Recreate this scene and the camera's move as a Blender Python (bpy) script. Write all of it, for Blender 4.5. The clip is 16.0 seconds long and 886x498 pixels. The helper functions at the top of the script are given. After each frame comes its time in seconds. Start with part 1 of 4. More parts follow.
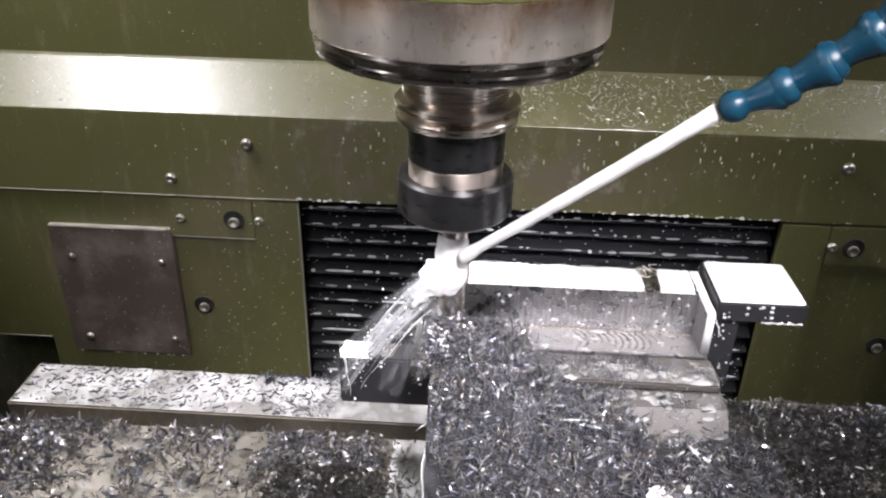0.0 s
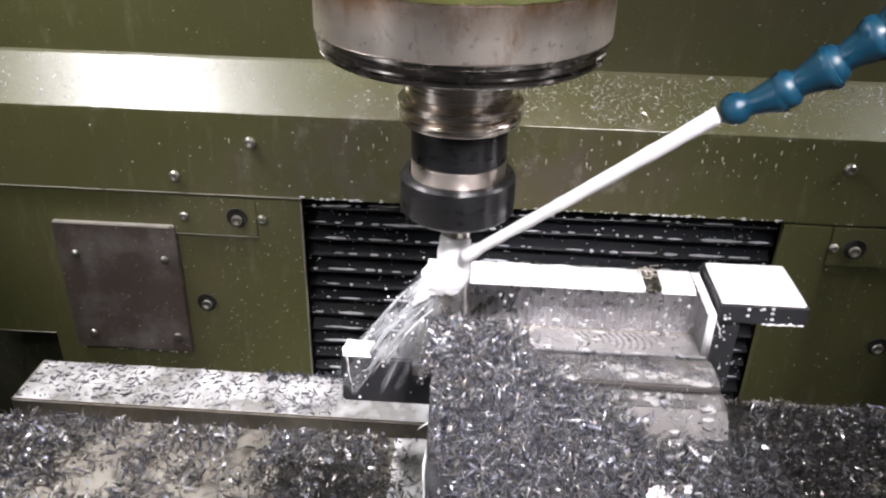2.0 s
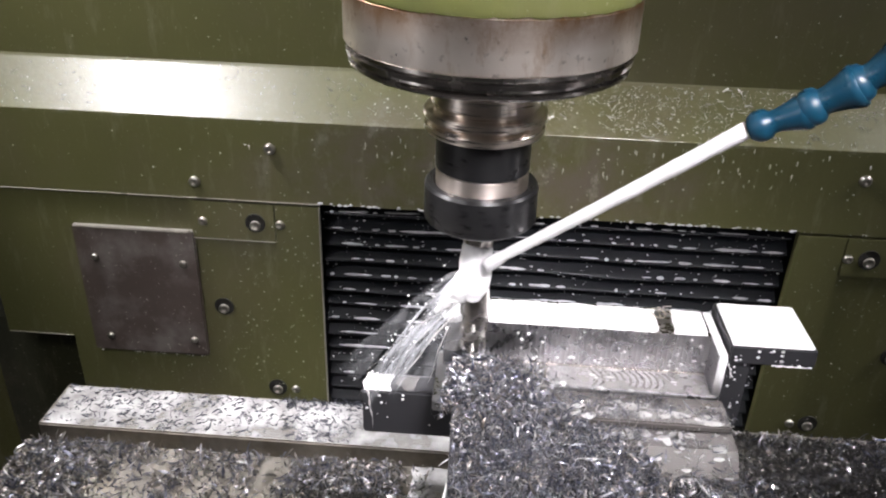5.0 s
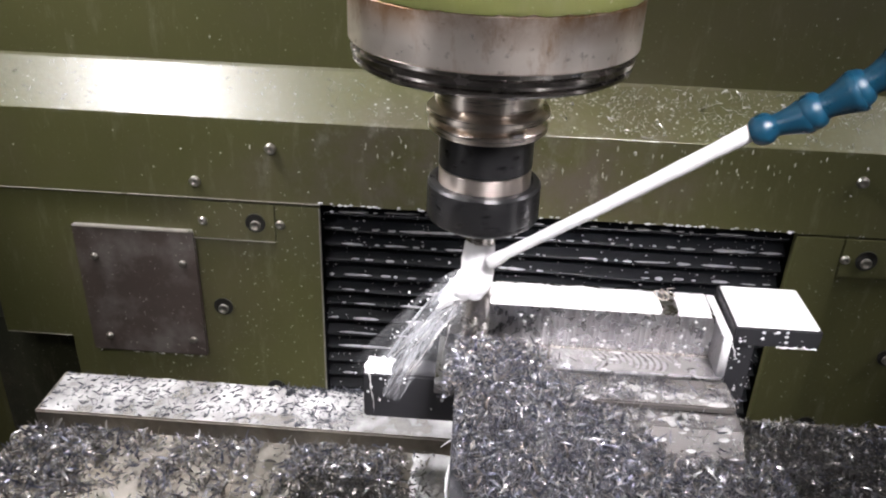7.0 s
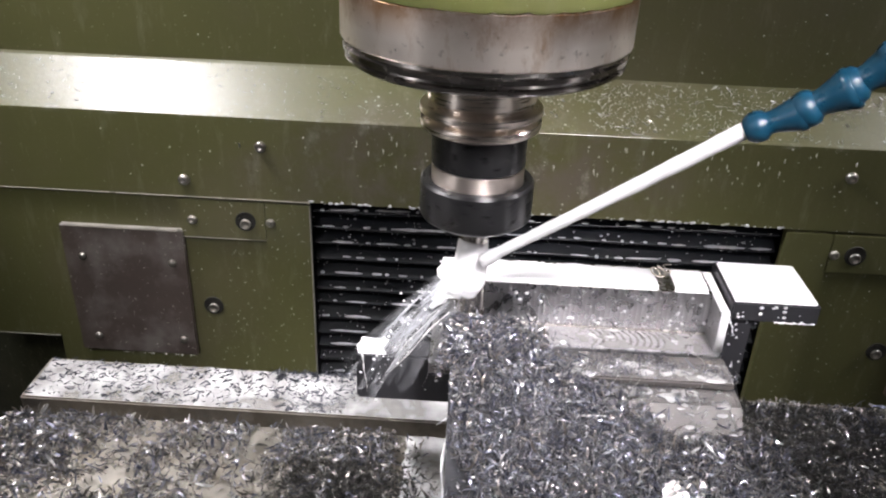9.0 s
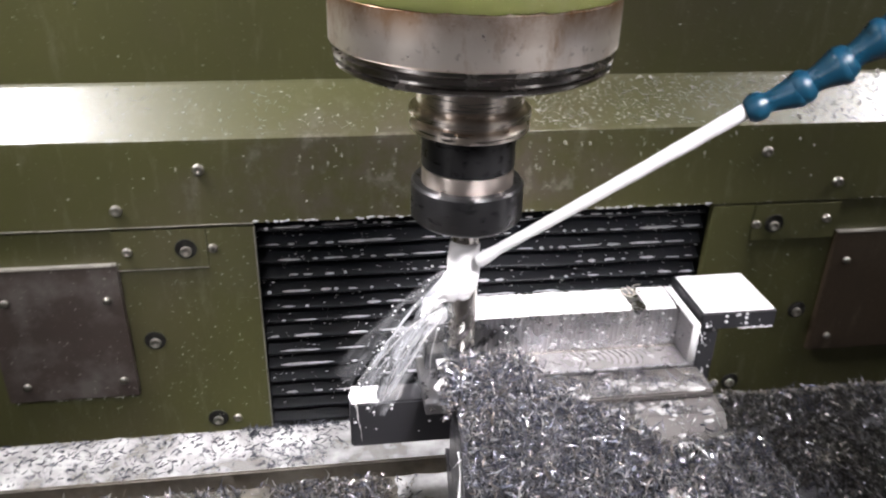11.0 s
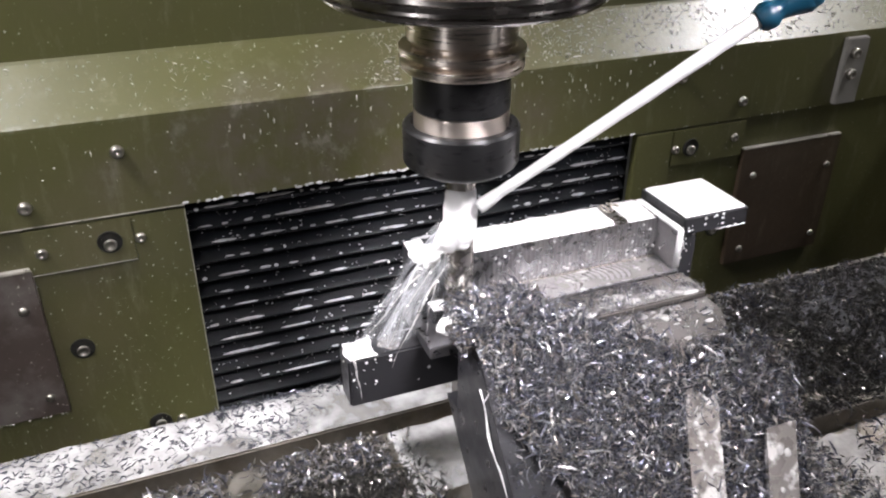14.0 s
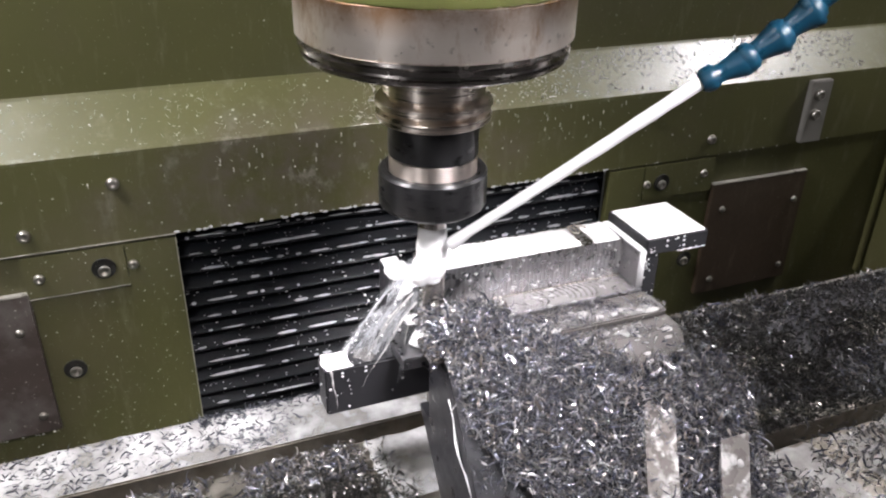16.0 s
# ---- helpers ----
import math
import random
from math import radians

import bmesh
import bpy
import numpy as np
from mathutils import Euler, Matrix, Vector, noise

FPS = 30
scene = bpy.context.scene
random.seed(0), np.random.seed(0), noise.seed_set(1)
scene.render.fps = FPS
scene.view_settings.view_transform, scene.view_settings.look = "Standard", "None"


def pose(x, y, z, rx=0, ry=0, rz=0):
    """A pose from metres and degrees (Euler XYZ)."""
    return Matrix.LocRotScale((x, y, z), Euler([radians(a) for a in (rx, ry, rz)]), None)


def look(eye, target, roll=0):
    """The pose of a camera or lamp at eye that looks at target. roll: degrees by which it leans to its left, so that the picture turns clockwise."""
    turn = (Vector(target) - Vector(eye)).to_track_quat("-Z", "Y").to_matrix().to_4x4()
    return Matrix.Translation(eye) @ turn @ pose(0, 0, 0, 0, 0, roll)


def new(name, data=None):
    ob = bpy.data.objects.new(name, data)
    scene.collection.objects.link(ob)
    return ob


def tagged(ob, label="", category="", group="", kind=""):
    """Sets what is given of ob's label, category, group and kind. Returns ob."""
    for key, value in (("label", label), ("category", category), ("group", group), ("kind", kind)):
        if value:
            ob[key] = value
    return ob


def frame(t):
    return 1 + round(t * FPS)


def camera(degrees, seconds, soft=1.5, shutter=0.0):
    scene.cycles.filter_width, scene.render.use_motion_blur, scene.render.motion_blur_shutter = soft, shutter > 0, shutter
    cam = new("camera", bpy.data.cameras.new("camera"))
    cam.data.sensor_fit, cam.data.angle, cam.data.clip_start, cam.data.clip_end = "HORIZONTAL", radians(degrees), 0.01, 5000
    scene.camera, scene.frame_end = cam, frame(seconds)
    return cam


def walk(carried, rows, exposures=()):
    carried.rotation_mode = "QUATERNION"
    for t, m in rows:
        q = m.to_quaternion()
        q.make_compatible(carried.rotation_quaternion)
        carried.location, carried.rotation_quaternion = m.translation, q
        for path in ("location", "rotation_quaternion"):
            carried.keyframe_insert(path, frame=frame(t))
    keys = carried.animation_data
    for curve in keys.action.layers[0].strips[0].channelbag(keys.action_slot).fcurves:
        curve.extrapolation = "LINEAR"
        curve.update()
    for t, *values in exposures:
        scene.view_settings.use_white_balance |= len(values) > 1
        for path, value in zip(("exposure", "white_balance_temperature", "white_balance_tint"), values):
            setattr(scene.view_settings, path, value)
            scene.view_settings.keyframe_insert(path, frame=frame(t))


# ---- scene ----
cam = camera(57.5, 16.0, 2.1, 0.3)
PATH = [
    (0, (0.186, -0.591, 0.231), (0.1, 1.17, -0.713), 1.3),
    (0.5, (0.184, -0.588, 0.231), (0.096, 1.173, -0.714), 1.4),
    (1, (0.183, -0.587, 0.232), (0.093, 1.173, -0.713), 1.4),
    (1.5, (0.185, -0.589, 0.231), (0.091, 1.171, -0.716), 1.1),
    (2, (0.186, -0.592, 0.233), (0.095, 1.165, -0.717), 1.5),
    (2.5, (0.183, -0.596, 0.234), (0.088, 1.164, -0.712), 1.9),
    (3, (0.185, -0.598, 0.236), (0.092, 1.163, -0.709), 2.0),
    (3.5, (0.182, -0.597, 0.236), (0.077, 1.164, -0.707), 1.8),
    (4, (0.18, -0.597, 0.238), (0.066, 1.162, -0.707), 1.6),
    (6.5, (0.172, -0.599, 0.234), (0.092, 1.171, -0.693), 2.4),
    (7, (0.172, -0.601, 0.234), (0.083, 1.169, -0.694), 2.2),
    (7.5, (0.171, -0.6, 0.236), (0.085, 1.17, -0.691), 2.3),
    (8, (0.171, -0.598, 0.235), (0.084, 1.171, -0.693), 2.3),
    (8.5, (0.17, -0.599, 0.235), (0.095, 1.167, -0.701), 2.2),
    (10.8, (0.119, -0.6, 0.231), (0.279, 1.165, -0.696), 3.1),
    (11, (0.098, -0.597, 0.232), (0.372, 1.161, -0.682), 1.4),
    (11.5, (0.051, -0.599, 0.224), (0.585, 1.094, -0.697), 0.5),
    (12, (0.045, -0.594, 0.218), (0.562, 1.081, -0.744), 0.7),
    (12.5, (0.037, -0.576, 0.211), (0.57, 1.075, -0.785), 0.1),
    (13, (0.011, -0.57, 0.209), (0.692, 1.037, -0.767), 1.4),
    (13.5, (0.01, -0.564, 0.212), (0.672, 1.051, -0.764), 1.0),
    (14, (0.017, -0.563, 0.213), (0.664, 1.059, -0.763), 0.2),
    (14.5, (0.018, -0.564, 0.213), (0.681, 1.051, -0.761), 0.6),
    (15, (0.015, -0.559, 0.213), (0.683, 1.052, -0.766), 0.0),
    (15.5, (0.011, -0.571, 0.225), (0.711, 1.041, -0.73), 0.9),
    (16, (0.02, -0.589, 0.238), (0.687, 1.045, -0.701), 1.2),
]
walk(cam, [(t, look(eye, target, roll)) for t, eye, target, roll in PATH])

# ---- light ----
world = bpy.data.worlds.new("workshop")
scene.world = world
world.use_nodes = True
world.node_tree.nodes["Background"].inputs[0].default_value = (0.9, 0.95, 1.0, 1)
world.node_tree.nodes["Background"].inputs[1].default_value = 0.07
scene.view_settings.exposure = 0.08


def area_lamp(name, eye, target, size, size_y, watts, colour, spread=180):
    data = bpy.data.lights.new(name, "AREA")
    data.shape, data.size, data.size_y = "RECTANGLE", size, size_y
    data.energy, data.color, data.spread = watts, colour, radians(spread)
    ob = new(name, data)
    ob.matrix_world = look(eye, target)
    return ob


area_lamp("work_lamp_left", (-0.37, -0.12, 0.70), (0.12, -0.18, -0.08), 0.17, 0.10, 4.2, (1.0, 0.955, 0.99), 96)
# added fill near the camera's left, brightens the left guard panel
area_lamp("fill_lamp_side", (-0.20, -0.52, 0.44), (-0.08, -0.02, -0.10), 0.22, 0.12, 0.44, (1.0, 0.965, 0.98), 78)
area_lamp("work_lamp_front", (0.40, -0.75, 0.66), (0.23, -0.20, -0.02), 0.24, 0.10, 0.58, (1.0, 0.955, 1.0), 30)
area_lamp("work_lamp_right", (1.13, -0.14, 0.74), (0.56, -0.14, -0.04), 0.26, 0.10, 1.15, (1.0, 0.955, 0.99), 56)
# tall strips added as general fill and for reflections in the round steel; no windows
area_lamp("fill_strip_left", (-1.9, -1.45, 0.7), (0.17, -0.2, 0.0), 0.22, 1.5, 11.0, (1.0, 0.97, 1.0))
area_lamp("fill_strip_right", (1.7, -2.0, 0.7), (0.17, -0.2, 0.0), 0.14, 1.5, 4.0, (1.0, 0.97, 1.0))


# ---- materials ----
def material(name, build):
    m = bpy.data.materials.new(name)
    m.use_nodes = True
    nt = m.node_tree
    build(nt, nt.nodes["Principled BSDF"])
    return m


def node(nt, kind, **values):
    n = nt.nodes.new(kind)
    for k, v in values.items():
        n.inputs[k].default_value = v
    return n


def noise_tex(nt, scale, detail=4.0, rough=0.55, stretch=None):
    co = nt.nodes.new("ShaderNodeTexCoord")
    tex = node(nt, "ShaderNodeTexNoise", Scale=scale, Detail=detail, Roughness=rough)
    if stretch:
        mp = node(nt, "ShaderNodeMapping", Scale=stretch)
        nt.links.new(co.outputs["Object"], mp.inputs["Vector"])
        nt.links.new(mp.outputs[0], tex.inputs["Vector"])
    else:
        nt.links.new(co.outputs["Object"], tex.inputs["Vector"])
    return tex.outputs["Fac"]


def ramp(nt, fac, stops):
    r = nt.nodes.new("ShaderNodeValToRGB")
    e = r.color_ramp.elements
    while len(e) < len(stops):
        e.new(0.5)
    for el, (p, c) in zip(e, stops):
        el.position, el.color = p, (*c, 1)
    nt.links.new(fac, r.inputs[0])
    return r.outputs["Color"]


def mix(nt, fac, a, b, mode="MIX"):
    m = nt.nodes.new("ShaderNodeMix")
    m.data_type, m.blend_type = "RGBA", mode
    for sock, v in ((m.inputs[0], fac), (m.inputs[6], a), (m.inputs[7], b)):
        if isinstance(v, (int, float)):
            sock.default_value = v
        elif isinstance(v, tuple):
            sock.default_value = (*v, 1)
        else:
            nt.links.new(v, sock)
    return m.outputs[2]


def value_ramp(nt, fac, lo, hi, a=0.35, b=0.65):
    m = node(nt, "ShaderNodeMapRange")
    m.inputs[1].default_value, m.inputs[2].default_value = a, b
    m.inputs[3].default_value, m.inputs[4].default_value = lo, hi
    nt.links.new(fac, m.inputs[0])
    return m.outputs[0]


def bump(nt, p, height, strength, distance):
    b = node(nt, "ShaderNodeBump", Strength=strength, Distance=distance)
    nt.links.new(height, b.inputs["Height"])
    nt.links.new(b.outputs[0], p.inputs["Normal"])


def painted(base, dark, stain=0.35, rough=0.41, dust=(0.30, 0.27, 0.20)):
    def build(nt, p):
        big, fine = noise_tex(nt, 9, 6), noise_tex(nt, 240, 3)
        streak = noise_tex(nt, 1.0, 6, 0.7, (75, 75, 16))
        c = mix(nt, big, base, dark)
        c = mix(nt, value_ramp(nt, streak, 0, stain, 0.55, 0.8), c, dust)
        c = mix(nt, value_ramp(nt, noise_tex(nt, 5.5, 7, 0.68), 0, 0.32, 0.50, 0.66), c, (0.105, 0.086, 0.058))
        speck = noise_tex(nt, 420, 2)
        c = mix(nt, value_ramp(nt, speck, 0, 0.4, 0.68, 0.76), c, (0.42, 0.40, 0.33))
        nt.links.new(c, p.inputs["Base Color"])
        nt.links.new(value_ramp(nt, fine, rough - 0.05, rough + 0.08), p.inputs["Roughness"])
        bump(nt, p, noise_tex(nt, 260, 3), 0.25, 0.0006)
        p.inputs["Coat Weight"].default_value = 0.14
        p.inputs["Coat Roughness"].default_value = 0.15
    return build


def metal(base, dark, rough=0.25, stretch=None, scale=60, stain=(0.20, 0.13, 0.07), stain_amount=0.0):
    def build(nt, p):
        grain = noise_tex(nt, scale, 5, 0.6, stretch)
        blot = noise_tex(nt, 28, 5)
        c = mix(nt, value_ramp(nt, blot, 0, 1, 0.35, 0.7), base, dark)
        if stain_amount:
            c = mix(nt, value_ramp(nt, noise_tex(nt, 38, 6, 0.65), 0, stain_amount, 0.5, 0.68), c, stain)
        nt.links.new(c, p.inputs["Base Color"])
        p.inputs["Metallic"].default_value = 1.0
        nt.links.new(value_ramp(nt, grain, rough * 0.7, rough * 1.5), p.inputs["Roughness"])
        bump(nt, p, grain, 0.12, 0.0004)
    return build


def turned(build, amount=0.8):
    """Lathe-turned surface: fine rings round the axis stretch highlights along it."""
    def ringed(nt, p):
        build(nt, p)
        tan = nt.nodes.new("ShaderNodeTangent")
        tan.direction_type, tan.axis = "RADIAL", "Z"
        nt.links.new(tan.outputs[0], p.inputs["Tangent"])
        p.inputs["Anisotropic"].default_value = amount
        p.inputs["Anisotropic Rotation"].default_value = 0.25
    return ringed


def plain(base, rough, metallic=0.0, spec=0.5, grain=200, vary=0.75):
    def build(nt, p):
        n = noise_tex(nt, grain, 4)
        nt.links.new(mix(nt, n, tuple(c * vary for c in base), base), p.inputs["Base Color"])
        nt.links.new(value_ramp(nt, n, rough * 0.75, min(1, rough * 1.3)), p.inputs["Roughness"])
        p.inputs["Metallic"].default_value = metallic
        p.inputs["Specular IOR Level"].default_value = spec
        bump(nt, p, n, 0.15, 0.0005)
    return build


def milky(base, rough, alpha_lo, alpha_hi, scale):
    def build(nt, p):
        n = noise_tex(nt, scale, 5)
        p.inputs["Subsurface Weight"].default_value = 0.5 if alpha_lo == 1 else 0.0
        p.inputs["Subsurface Radius"].default_value = (1, 1, 1)
        p.inputs["Subsurface Scale"].default_value = 0.004
        nt.links.new(mix(nt, n, tuple(0.9 * c for c in base), base), p.inputs["Base Color"])
        p.inputs["Roughness"].default_value = rough
        if alpha_lo < 1:
            nt.links.new(value_ramp(nt, n, alpha_lo, alpha_hi, 0.3, 0.7), p.inputs["Alpha"])
        bump(nt, p, n, 0.2, 0.001)
    return build


def spray(most, v_scale):
    """Torn coolant: dense where it leaves the cutter, streaked along its way, thinning as it falls."""
    def build(nt, p):
        uv = nt.nodes.new("ShaderNodeTexCoord")
        mp = node(nt, "ShaderNodeMapping", Scale=(2.6, v_scale, 1))
        nt.links.new(uv.outputs["UV"], mp.inputs["Vector"])
        n = node(nt, "ShaderNodeTexNoise", Scale=1.7, Detail=6.0, Roughness=0.65, Distortion=0.7)
        nt.links.new(mp.outputs[0], n.inputs["Vector"])
        xyz = nt.nodes.new("ShaderNodeSeparateXYZ")
        nt.links.new(uv.outputs["UV"], xyz.inputs[0])
        a = nt.nodes.new("ShaderNodeMath")
        a.operation = "MULTIPLY"
        nt.links.new(value_ramp(nt, n.outputs["Fac"], 0.0, most, 0.38, 0.68), a.inputs[0])
        nt.links.new(value_ramp(nt, xyz.outputs[0], 1.0, 0.42, 0.0, 1.0), a.inputs[1])
        p.inputs["Base Color"].default_value = (0.86, 0.88, 0.92, 1)
        p.inputs["Roughness"].default_value = 0.4
        nt.links.new(a.outputs[0], p.inputs["Alpha"])
    return build


def chip_build(nt, p):
    geo = nt.nodes.new("ShaderNodeNewGeometry")
    c = ramp(nt, geo.outputs["Random Per Island"], [(0.0, (0.08, 0.085, 0.12)), (0.28, (0.19, 0.195, 0.235)),
                                                      (0.58, (0.35, 0.35, 0.38)), (0.76, (0.29, 0.255, 0.225)),
                                                      (0.90, (0.56, 0.54, 0.52)), (1.0, (0.78, 0.78, 0.80))])
    nt.links.new(c, p.inputs["Base Color"])
    p.inputs["Metallic"].default_value = 0.8
    nt.links.new(value_ramp(nt, noise_tex(nt, 500, 3), 0.26, 0.46), p.inputs["Roughness"])


def nose_build(nt, p):
    c = mix(nt, value_ramp(nt, noise_tex(nt, 30, 6, 0.65), 0, 0.25, 0.42, 0.75), (0.76, 0.69, 0.62), (0.60, 0.52, 0.45))
    c = mix(nt, value_ramp(nt, noise_tex(nt, 12, 6, 0.7, (6, 6, 2)), 0, 0.75, 0.52, 0.68), c, (0.40, 0.25, 0.14))
    c = mix(nt, value_ramp(nt, noise_tex(nt, 230, 3), 0, 0.5, 0.62, 0.72), c, (0.22, 0.17, 0.13))
    co = nt.nodes.new("ShaderNodeTexCoord")
    xyz = nt.nodes.new("ShaderNodeSeparateXYZ")
    nt.links.new(co.outputs["Object"], xyz.inputs[0])
    m = nt.nodes.new("ShaderNodeMath")
    m.operation = "MULTIPLY"
    nt.links.new(value_ramp(nt, xyz.outputs[2], 0, 1, 0.022, 0.0365), m.inputs[0])
    nt.links.new(value_ramp(nt, noise_tex(nt, 26, 7, 0.7), 0.2, 1.0, 0.36, 0.58), m.inputs[1])
    c = mix(nt, m.outputs[0], c, (0.30, 0.17, 0.085))
    nt.links.new(c, p.inputs["Base Color"])
    p.inputs["Metallic"].default_value = 0.9
    nt.links.new(value_ramp(nt, noise_tex(nt, 40, 5), 0.27, 0.42), p.inputs["Roughness"])
    bump(nt, p, noise_tex(nt, 400, 3), 0.08, 0.0003)


def cover_build(nt, p):
    """Olive paint, rubbed through along the ledge's edge and stained brown-grey behind the cutter."""
    painted((0.098, 0.098, 0.036), (0.064, 0.064, 0.026), 0.32, 0.36)(nt, p)
    paint = p.inputs["Base Color"].links[0].from_socket
    co = nt.nodes.new("ShaderNodeTexCoord")
    mp = node(nt, "ShaderNodeMapping", Location=(-0.80, 0, 0.20), Scale=(4.6, 9.0, 16.0))
    nt.links.new(co.outputs["Object"], mp.inputs["Vector"])
    g = nt.nodes.new("ShaderNodeTexGradient")
    g.gradient_type = "SPHERICAL"
    nt.links.new(mp.outputs[0], g.inputs[0])
    m = nt.nodes.new("ShaderNodeMath")
    m.operation = "MULTIPLY"
    nt.links.new(value_ramp(nt, g.outputs["Fac"], 0, 1, 0.0, 0.55), m.inputs[0])
    nt.links.new(value_ramp(nt, noise_tex(nt, 22, 7, 0.72), 0.0, 0.85, 0.40, 0.62), m.inputs[1])
    c = mix(nt, m.outputs[0], paint, (0.108, 0.091, 0.070))
    rub = nt.nodes.new("ShaderNodeMath")
    rub.operation = "MULTIPLY"
    nt.links.new(m.outputs[0], rub.inputs[0])
    nt.links.new(value_ramp(nt, noise_tex(nt, 1.0, 7, 0.75, (38, 38, 26)), 0, 0.9, 0.55, 0.66), rub.inputs[1])
    c = mix(nt, rub.outputs[0], c, (0.30, 0.275, 0.25))
    xyz = nt.nodes.new("ShaderNodeSeparateXYZ")
    nt.links.new(co.outputs["Object"], xyz.inputs[0])
    edge = nt.nodes.new("ShaderNodeMath")
    edge.operation = "COMPARE"
    edge.inputs[1].default_value, edge.inputs[2].default_value = 0.0232, 0.0021
    nt.links.new(xyz.outputs[2], edge.inputs[0])
    m2 = nt.nodes.new("ShaderNodeMath")
    m2.operation = "MULTIPLY"
    nt.links.new(edge.outputs[0], m2.inputs[0])
    nt.links.new(value_ramp(nt, noise_tex(nt, 45, 7, 0.75), 0, 0.5, 0.50, 0.66), m2.inputs[1])
    nt.links.new(mix(nt, m2.outputs[0], c, (0.27, 0.26, 0.21)), p.inputs["Base Color"])


def wet_bar_build(nt, p):
    """Grey-beige iron with patches of dried and wet milky coolant."""
    c = mix(nt, noise_tex(nt, 60, 5), (0.23, 0.21, 0.195), (0.14, 0.13, 0.125))
    blot = value_ramp(nt, noise_tex(nt, 95, 4, 0.5), 0, 0.85, 0.50, 0.62)
    nt.links.new(mix(nt, blot, c, (0.66, 0.65, 0.64)), p.inputs["Base Color"])
    nt.links.new(value_ramp(nt, noise_tex(nt, 140, 3), 0.18, 0.42), p.inputs["Roughness"])
    p.inputs["Metallic"].default_value = 0.25
    bump(nt, p, noise_tex(nt, 95, 4, 0.5), 0.3, 0.0012)


GREEN = material("olive_paint", painted((0.098, 0.098, 0.036), (0.064, 0.064, 0.026), 0.32))
COVER = material("stained_olive_paint", cover_build)
WET_BAR = material("wet_bar_iron", wet_bar_build)
THIN_FILM = material("thin_coolant_film", milky((0.36, 0.345, 0.335), 0.46, 0.25, 0.60, 60))
TABLE_FILM = material("table_coolant_film", milky((0.62, 0.62, 0.62), 0.24, 0.10, 1.0, 30))
BRIGHT_CHIP = material("bright_fine_chips", plain((0.74, 0.72, 0.67), 0.34, 0.45, 0.5, 500, 0.25))
GREEN_HEAD = material("head_green_paint", painted((0.20, 0.22, 0.065), (0.14, 0.15, 0.05), 0.2))
# bed paint darkened: shade under the guards is put into the colour
SHADED_GREEN = material("shaded_bed_paint", painted((0.022, 0.023, 0.010), (0.014, 0.015, 0.008), 0.2))
def plate_build(nt, p):
    """Dark brown oiled steel with pale mineral bloom and small specks."""
    c = mix(nt, noise_tex(nt, 14, 6), (0.075, 0.058, 0.050), (0.042, 0.033, 0.029))
    c = mix(nt, value_ramp(nt, noise_tex(nt, 24, 7, 0.62), 0, 0.55, 0.48, 0.66), c, (0.17, 0.155, 0.145))
    c = mix(nt, value_ramp(nt, noise_tex(nt, 330, 2), 0, 0.6, 0.68, 0.75), c, (0.42, 0.40, 0.36))
    nt.links.new(c, p.inputs["Base Color"])
    nt.links.new(value_ramp(nt, noise_tex(nt, 60, 5), 0.30, 0.55), p.inputs["Roughness"])
    bump(nt, p, noise_tex(nt, 180, 4), 0.2, 0.0005)


PLATE = material("worn_grey_plate", plate_build)
# bare plate edge; on the trims its pale colour stands in for highlights
EDGE = material("bare_edge_and_highlight", plain((0.50, 0.48, 0.42), 0.36, 0.35, 0.5, 90, 0.35))
BROWN_PLATE = material("brown_plate", painted((0.062, 0.042, 0.026), (0.036, 0.026, 0.018), 0.2, 0.45))
STEEL = material("bright_steel", metal((0.74, 0.71, 0.68), (0.58, 0.55, 0.52), 0.22))
NOSE = material("stained_nose_steel", nose_build)
HOLDER_STEEL = material("satin_holder_steel", turned(metal((0.86, 0.78, 0.71), (0.76, 0.69, 0.62), 0.29, (1, 1, 14), 60)))
DRIED = material("dried_splash", plain((0.45, 0.445, 0.39), 0.35, 0.0, 0.5, 300, 0.5))
THREAD = material("thread_steel", turned(metal((0.72, 0.64, 0.58), (0.62, 0.55, 0.50), 0.36, None, 90)))
BRACKET_STEEL = material("dull_bracket_steel", plain((0.27, 0.26, 0.24), 0.45, 0.4, 0.5, 120))
RING = material("dark_ring_steel", metal((0.46, 0.43, 0.41), (0.37, 0.35, 0.335), 0.21))
BLACK = material("black_oxide", turned(plain((0.011, 0.011, 0.012), 0.33, 0.0, 0.5), 0.7))
JAW_TOP = material("wet_lit_grey_jaw", plain((0.150, 0.138, 0.130), 0.44, 0.15, 0.5, 70, 0.4))
WALL_CUT = material("plunge_milled_steel", metal((0.53, 0.52, 0.53), (0.42, 0.42, 0.435), 0.27, None, 150))
CUT = material("milled_steel", metal((0.62, 0.61, 0.62), (0.46, 0.46, 0.48), 0.33, None, 150))
DARK_STEEL = material("dark_jaw_steel", plain((0.045, 0.045, 0.050), 0.40, 0.3, 0.5))
VISE_STEEL = material("wet_vise_iron", metal((0.25, 0.23, 0.225), (0.16, 0.15, 0.145), 0.32))
TABLE = material("table_iron", metal((0.33, 0.31, 0.275), (0.21, 0.195, 0.175), 0.44, None, 90, (0.18, 0.145, 0.10), 0.5))
BELLOWS = material("bellows_rubber", plain((0.006, 0.007, 0.010), 0.42, 0.0, 0.28))
PUDDLE = material("coolant_puddle", milky((0.50, 0.495, 0.49), 0.36, 1, 1, 90))
MILK = material("milky_coolant", milky((0.94, 0.935, 0.945), 0.25, 1, 1, 80))
FILM = material("coolant_film", milky((0.70, 0.69, 0.68), 0.20, 0.25, 0.95, 34))
